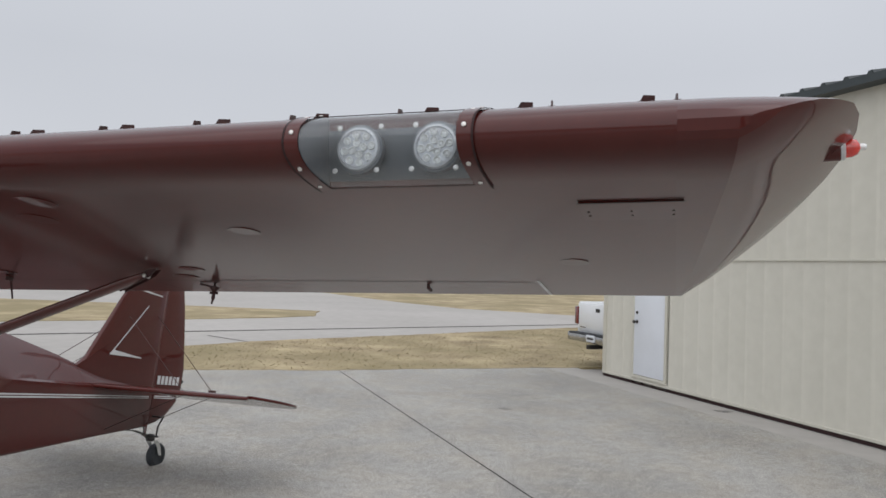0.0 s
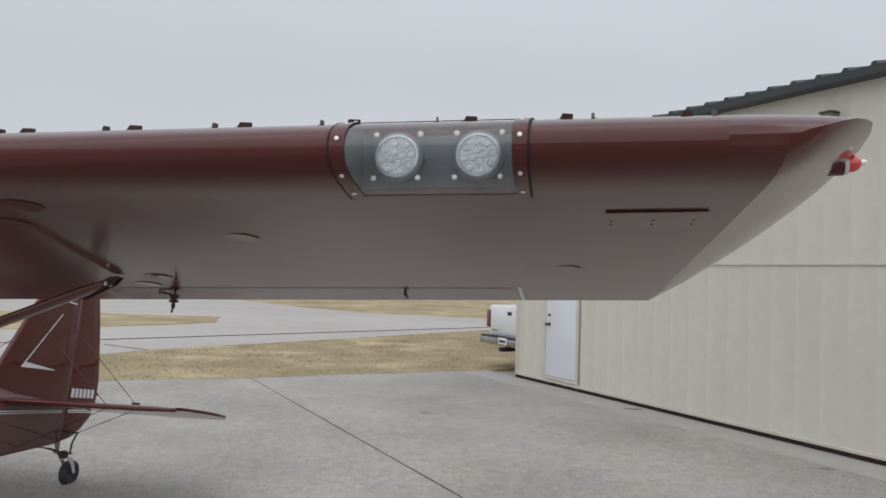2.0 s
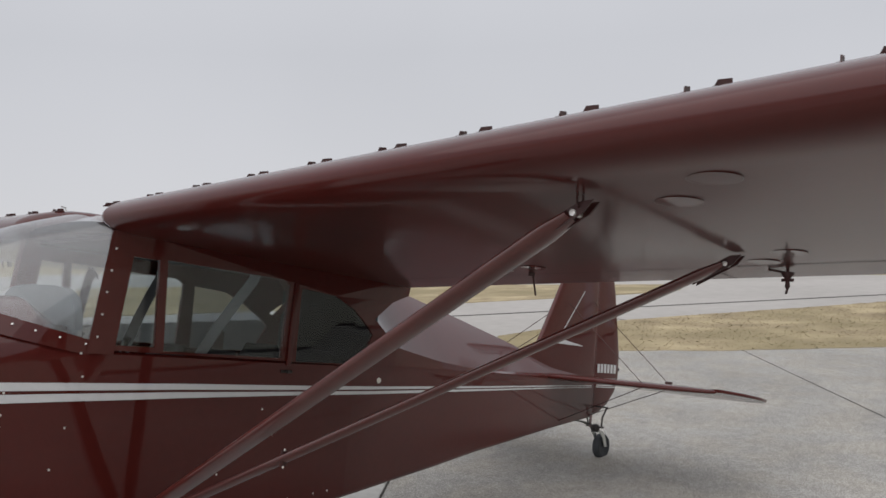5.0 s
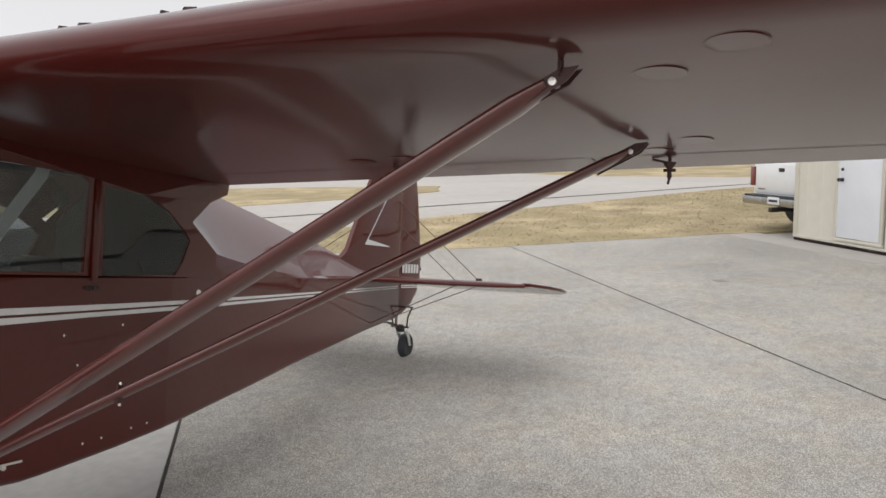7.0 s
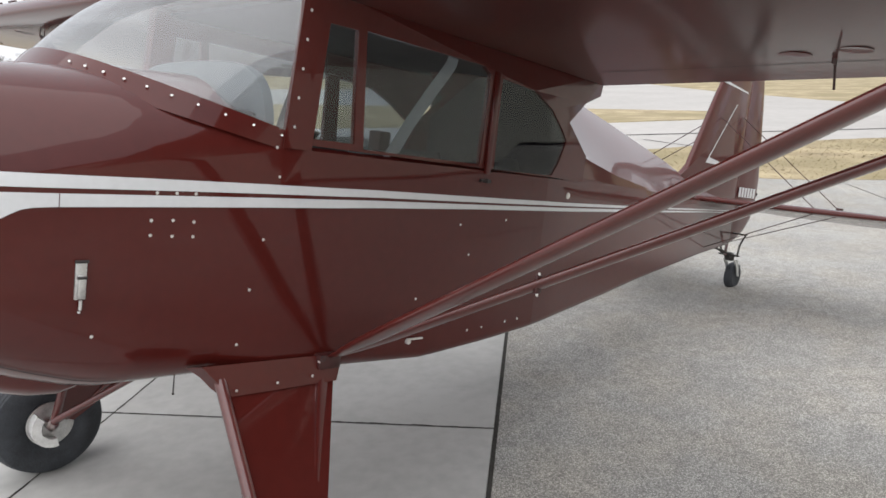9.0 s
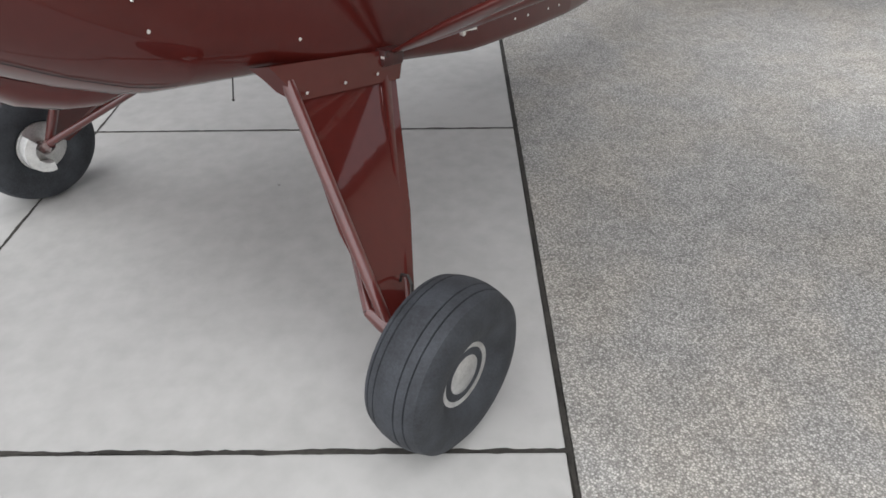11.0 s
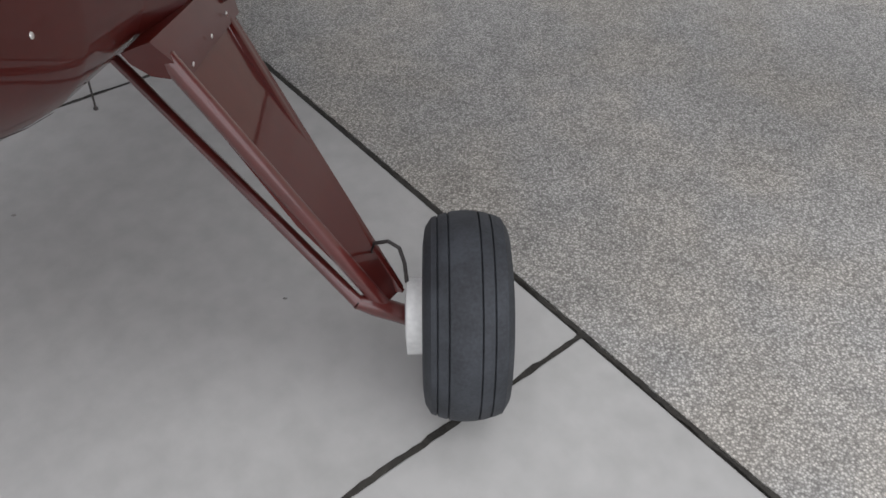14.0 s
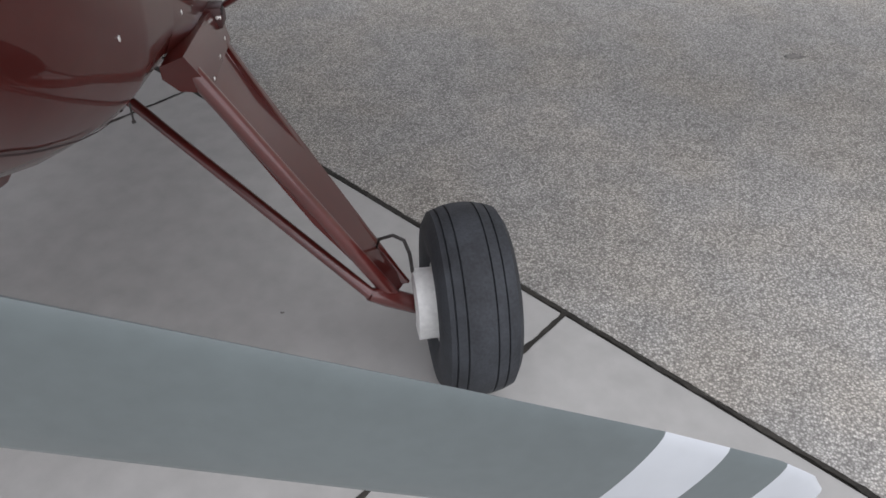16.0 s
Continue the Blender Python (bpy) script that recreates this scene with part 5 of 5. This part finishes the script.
fin = curved(FIN, 0.022, lambda a, b, w: (w, a, b), airplane, "fin", RED, "maroon tail fin with white chevron")
rud = curved(RUD, 0.018, lambda a, b, w: (w, a, b), airplane, "rudder", RED, "maroon rudder")
part("rudder_hinge_tube", tube([(0, 4.18, 1.04), (0, 4.18, 2.40)], 0.011, 10), RED_TUBE, rud)
part("tail_light", lathe([(0.016, 0), (0.016, 0.012), (0.008, 0.02), (0, 0.021)], Matrix.Translation((0, 4.548, 1.50)) @ pose(0, 0, 0, -90, 0, 0), 12), DARK, rud)
for s in (1, -1):
    bm = bmesh.new()
    add_loft(bm, [[Vector((s * 0.0245, y, z)) for y, z in ((3.595, 1.662), (3.64, 1.70), (3.955, 2.085), (3.945, 2.085))], [Vector((s * 0.0255, y, z)) for y, z in ((3.595, 1.662), (3.64, 1.70), (3.955, 2.085), (3.945, 2.085))]])
    add_loft(bm, [[Vector((s * 0.0245, y, z)) for y, z in ((3.595, 1.662), (3.64, 1.70), (3.96, 1.664), (3.96, 1.658))], [Vector((s * 0.0257, y, z)) for y, z in ((3.595, 1.662), (3.64, 1.70), (3.96, 1.664), (3.96, 1.658))]])
    part("chevron", bm, STRIPE, fin, "white painted chevron", 0)
    bm = bmesh.new()
    add_loft(bm, [[Vector((s * (0.0235 + w), y, z)) for y, z in ((3.70, 2.20), (3.72, 2.215), (4.1, 2.19), (4.1, 2.18))] for w in (0, 0.001)])
    part("top_line", bm, STRIPE, fin, smooth=0)
    for k, y in enumerate(span(4.225, 4.475, 5)):
        part("mark_bar", box((s * 0.0195 - 0.001, y - 0.017, 1.465), (s * 0.0195 + 0.001, y + 0.017, 1.535), 0.0, None), STRIPE, rud, smooth=0)
    for z0, z1 in ((1.363, 1.371), (1.349, 1.356)):
        part("rudder_stripe", box((s * 0.0195 - 0.001, 4.20, z0), (s * 0.0195 + 0.001, 4.50, z1)), STRIPE, rud, smooth=0)
    ST = [(0.06, 3.36), (0.20, 3.38), (0.75, 3.56), (1.08, 3.70), (1.16, 3.78), (1.12, 3.86), (0.06, 3.86)]
    EL = [(0.06, 3.875), (1.10, 3.875), (1.14, 3.80), (1.20, 3.78), (1.29, 3.90), (1.34, 4.05), (1.335, 4.20), (1.28, 4.32), (1.15, 4.385), (0.80, 4.40), (0.30, 4.36), (0.12, 4.26)]
    st = curved(ST, 0.02, lambda a, b, w, s=s: (s * a, b, 1.425 + w), airplane, "stabilizer", RED, "maroon horizontal stabilizer")
    dr = math.tan(radians(6))
    el = curved(EL, 0.014, lambda a, b, w, s=s: (s * a, b, 1.425 + w - (b - 3.875) * dr), airplane, "elevator", RED, "maroon elevator drooping slightly")
    wires = (((0.012, 4.10, 2.02), (0.80, 3.86, 1.44)), ((0.012, 3.75, 1.98), (0.74, 3.58, 1.44)), ((0.012, 4.12, 1.13), (0.80, 3.86, 1.41)), ((0.05, 3.6, 1.09), (0.74, 3.58, 1.41)))
    for a, b in wires:
        part("brace_wire", tube([(s * a[0], *a[1:]), (s * b[0], *b[1:])], 0.0028, 6), DARKRED, airplane, "thin tail brace wire")
    part("wire_lug", box((-0.012, -0.035, -0.012), (0.012, 0.035, 0.035), 0.003, Matrix.Translation((s * 0.80, 3.85, 1.425))), DARKRED, st)
    part("stabilizer_yoke", tube([(s * 0.02, 3.40, 1.425), (s * 0.10, 3.40, 1.425)], 0.012, 8), DARKRED, st)
    part("handle", tube([(s * 0.06, 3.02, 1.04), (s * 0.10, 3.04, 1.03), (s * 0.10, 3.16, 1.045), (s * 0.06, 3.18, 1.06)], 0.007, 8), DARKRED, airplane)

# tail wheel
tw = Vector((0.0, 4.362, 0.885))
spring = part("tail_spring", loft([[Vector((x, y, z + w)) for x, w in ((-0.02, -0.005), (0.02, -0.005), (0.02, 0.005), (-0.02, 0.005))] for y, z in ((3.85, 1.10), (4.05, 1.085), (4.18, 1.055), (4.25, 1.01))]), DARK, airplane, "dark leaf spring of the tail wheel")
m = Matrix.Translation(tw) @ pose(0, 0, 0, 0, 90, 0)
twh = part("tail_wheel", lathe([(0.02, -0.02), (0.055, -0.022), (0.055, 0.022), (0.02, 0.02)], m, 20), ALU, airplane, "small tail wheel")
part("tyre", lathe([(0.052, -0.022), (0.075, -0.030), (0.092, -0.024), (0.099, -0.010), (0.1, 0), (0.099, 0.010), (0.092, 0.024), (0.075, 0.030), (0.052, 0.022)], m, 32), RUBBER, twh, "small black solid tyre")
for s in (1, -1):
    part("fork_arm", loft([[Vector((s * (0.036 + w), y, z)) for w, y, z in ((0, c.y - h, c.z), (0.006, c.y - h, c.z), (0.006, c.y + h, c.z), (0, c.y + h, c.z))] for c, h in ((tw, 0.016), (tw + Vector((0, -0.03, 0.07)), 0.022), (tw + Vector((0, -0.08, 0.125)), 0.028))]), ALU, twh, "scuffed alloy fork")
    part("steering_spring", tube([(s * 0.10, 4.25, 1.20), (s * 0.07, 4.24, 1.12), (s * 0.06, 4.25, 1.045)], 0.007, 8), DARK, airplane)
    part("rudder_horn", box((min(0, s * 0.11), 4.225, 1.195), (max(0, s * 0.11), 4.255, 1.205), 0.002), DARK, airplane)
    part("steering_arm", box((min(0, s * 0.075), 4.235, 1.035), (max(0, s * 0.075), 4.265, 1.047), 0.002), DARK, airplane)
part("fork_head", lathe([(0.026, -0.03), (0.034, -0.022), (0.034, 0.014), (0.026, 0.024), (0.012, 0.03), (0, 0.03)], Matrix.Translation(tw + Vector((0, -0.10, 0.145))), 20), DARK, twh)

# ---- propeller: hub ahead of the cowl ----
HUB = Vector((0.0, -1.194, 1.239))
prop = part("propeller_hub", lathe([(0.07, -0.04), (0.07, 0.04), (0.0, 0.05)], Matrix.Translation(HUB) @ pose(0, 0, 0, 90, 0, 0), 24), ALU, airplane, "propeller hub")
part("spinner", lathe([(0.105, -0.05), (0.105, 0.0), (0.10, 0.05), (0.08, 0.11), (0.05, 0.15), (0.02, 0.17), (0, 0.172)], Matrix.Translation(HUB) @ pose(0, 0, 0, 90, 0, 0), 36), RED, prop, "maroon pointed spinner")
CLOCK = 21.9


def blade(side):
    rows = [(0.10, 0.045, 0.020, 38), (0.20, 0.060, 0.017, 34), (0.35, 0.070, 0.012, 27), (0.55, 0.066, 0.009, 21), (0.70, 0.056, 0.0065, 18), (0.87, 0.046, 0.005, 15), (0.95, 0.037, 0.004, 14), (0.978, 0.029, 0.003, 14), (0.992, 0.018, 0.003, 14)]
    bits = {}
    for name, r0, r1, mat in (("blade", 0.10, 0.880, PROP), ("tip_band", 0.880, 0.918, PROP_TIP), ("blade_band", 0.918, 0.956, PROP), ("tip", 0.956, 0.992, PROP_TIP)):
        rings = []
        for r in span(r0, r1, 8):
            ch, th, tw_ = lerp(rows, r)
            a = radians(tw_ + 3)
            ch *= 0.94
            ring = []
            for t in [2 * math.pi * k / 20 for k in range(20)]:
                u, v = ch * math.cos(t), th * math.sin(t)
                ring.append(Vector((r, -u * math.sin(a) - v * math.cos(a), u * math.cos(a) - v * math.sin(a))))
            rings.append(ring)
        bm = loft(rings)
        turn = Matrix.Translation(HUB) @ pose(0, 0, 0, 0, CLOCK + (0 if side > 0 else 180), 0)
        for v in bm.verts:
            v.co = turn @ v.co
        bits[name] = part(name, bm, mat, prop if name == "blade" else bits["blade"], "grey-green painted propeller blade" if name == "blade" else "", 60)


blade(1)
blade(-1)

STAIN = material("oil_stained_concrete", (0.15, 0.145, 0.135), 0.7, vary=0.3, scale=30, second=(0.27, 0.26, 0.24))

# ---- apron pieces: slabs and joints ----
slab_data = {}
SU, SV = 1.775, 1.86
for i in range(-6, 7):
    for j in range(0, 7):
        u0, v1 = JOINT_U + i * SU, EDGE_V - j * SV
        ob = new("slab", slab_data.setdefault("slab", None) or bpy.data.meshes.new("slab"))
        if not slab_data["slab"]:
            b_ = box((0.005, -SV + 0.006, -0.05), (SU - 0.005, 0.0, 0.0), 0.004)
            b_.to_mesh(ob.data)
            b_.free()
            ob.data.materials.append(CONCRETE)
            slab_data["slab"] = ob.data
        ob.parent = apron
        ob.matrix_basis = SITE @ pose(u0, v1 - 0.004, 0)
for seed, (a, b, half) in enumerate(((site(-9.2, EDGE_V + 0.006, 0.0012), site(20, EDGE_V + 0.006, 0.0012), 0.0072), (site(-8.6, 5.409, 0.0012), site(20, 5.409, 0.0012), 0.006), (site(JOINT_U, EDGE_V, 0.0009), site(JOINT_U, -6, 0.0009), 0.007), (site(JOINT_U - SU, EDGE_V, 0.0009), site(JOINT_U - SU, -6, 0.0009), 0.006), (site(-9, EDGE_V - SV, 0.0009), site(12, EDGE_V - SV, 0.0009), 0.005))):
    part("joint_filler", ragged_strip(a, b, half, seed), JOINT, apron, "ragged dirty joint", 0)
for sx, sy, r, seed in ((4.644, 9.44, 0.13, 1), (6.2, 6.72, 0.07, 2), (2.66, 1.454, 0.045, 3), (-0.29, 0.572, 0.008, 4), (0.526, 0.257, 0.006, 5), (2.05, 8.3, 0.09, 6)):
    rng = random.Random(seed)
    ring = [(sx + r * rng.uniform(0.55, 1.25) * math.cos(t), sy + 0.6 * r * rng.uniform(0.55, 1.25) * math.sin(t)) for t in [2 * math.pi * k / 14 for k in range(14)]]
    part("stain", plate(ring, -0.002, to=lambda x, y, w: (x, y, 0.0016 + w)), STAIN, apron, "dark oily spot", 0)
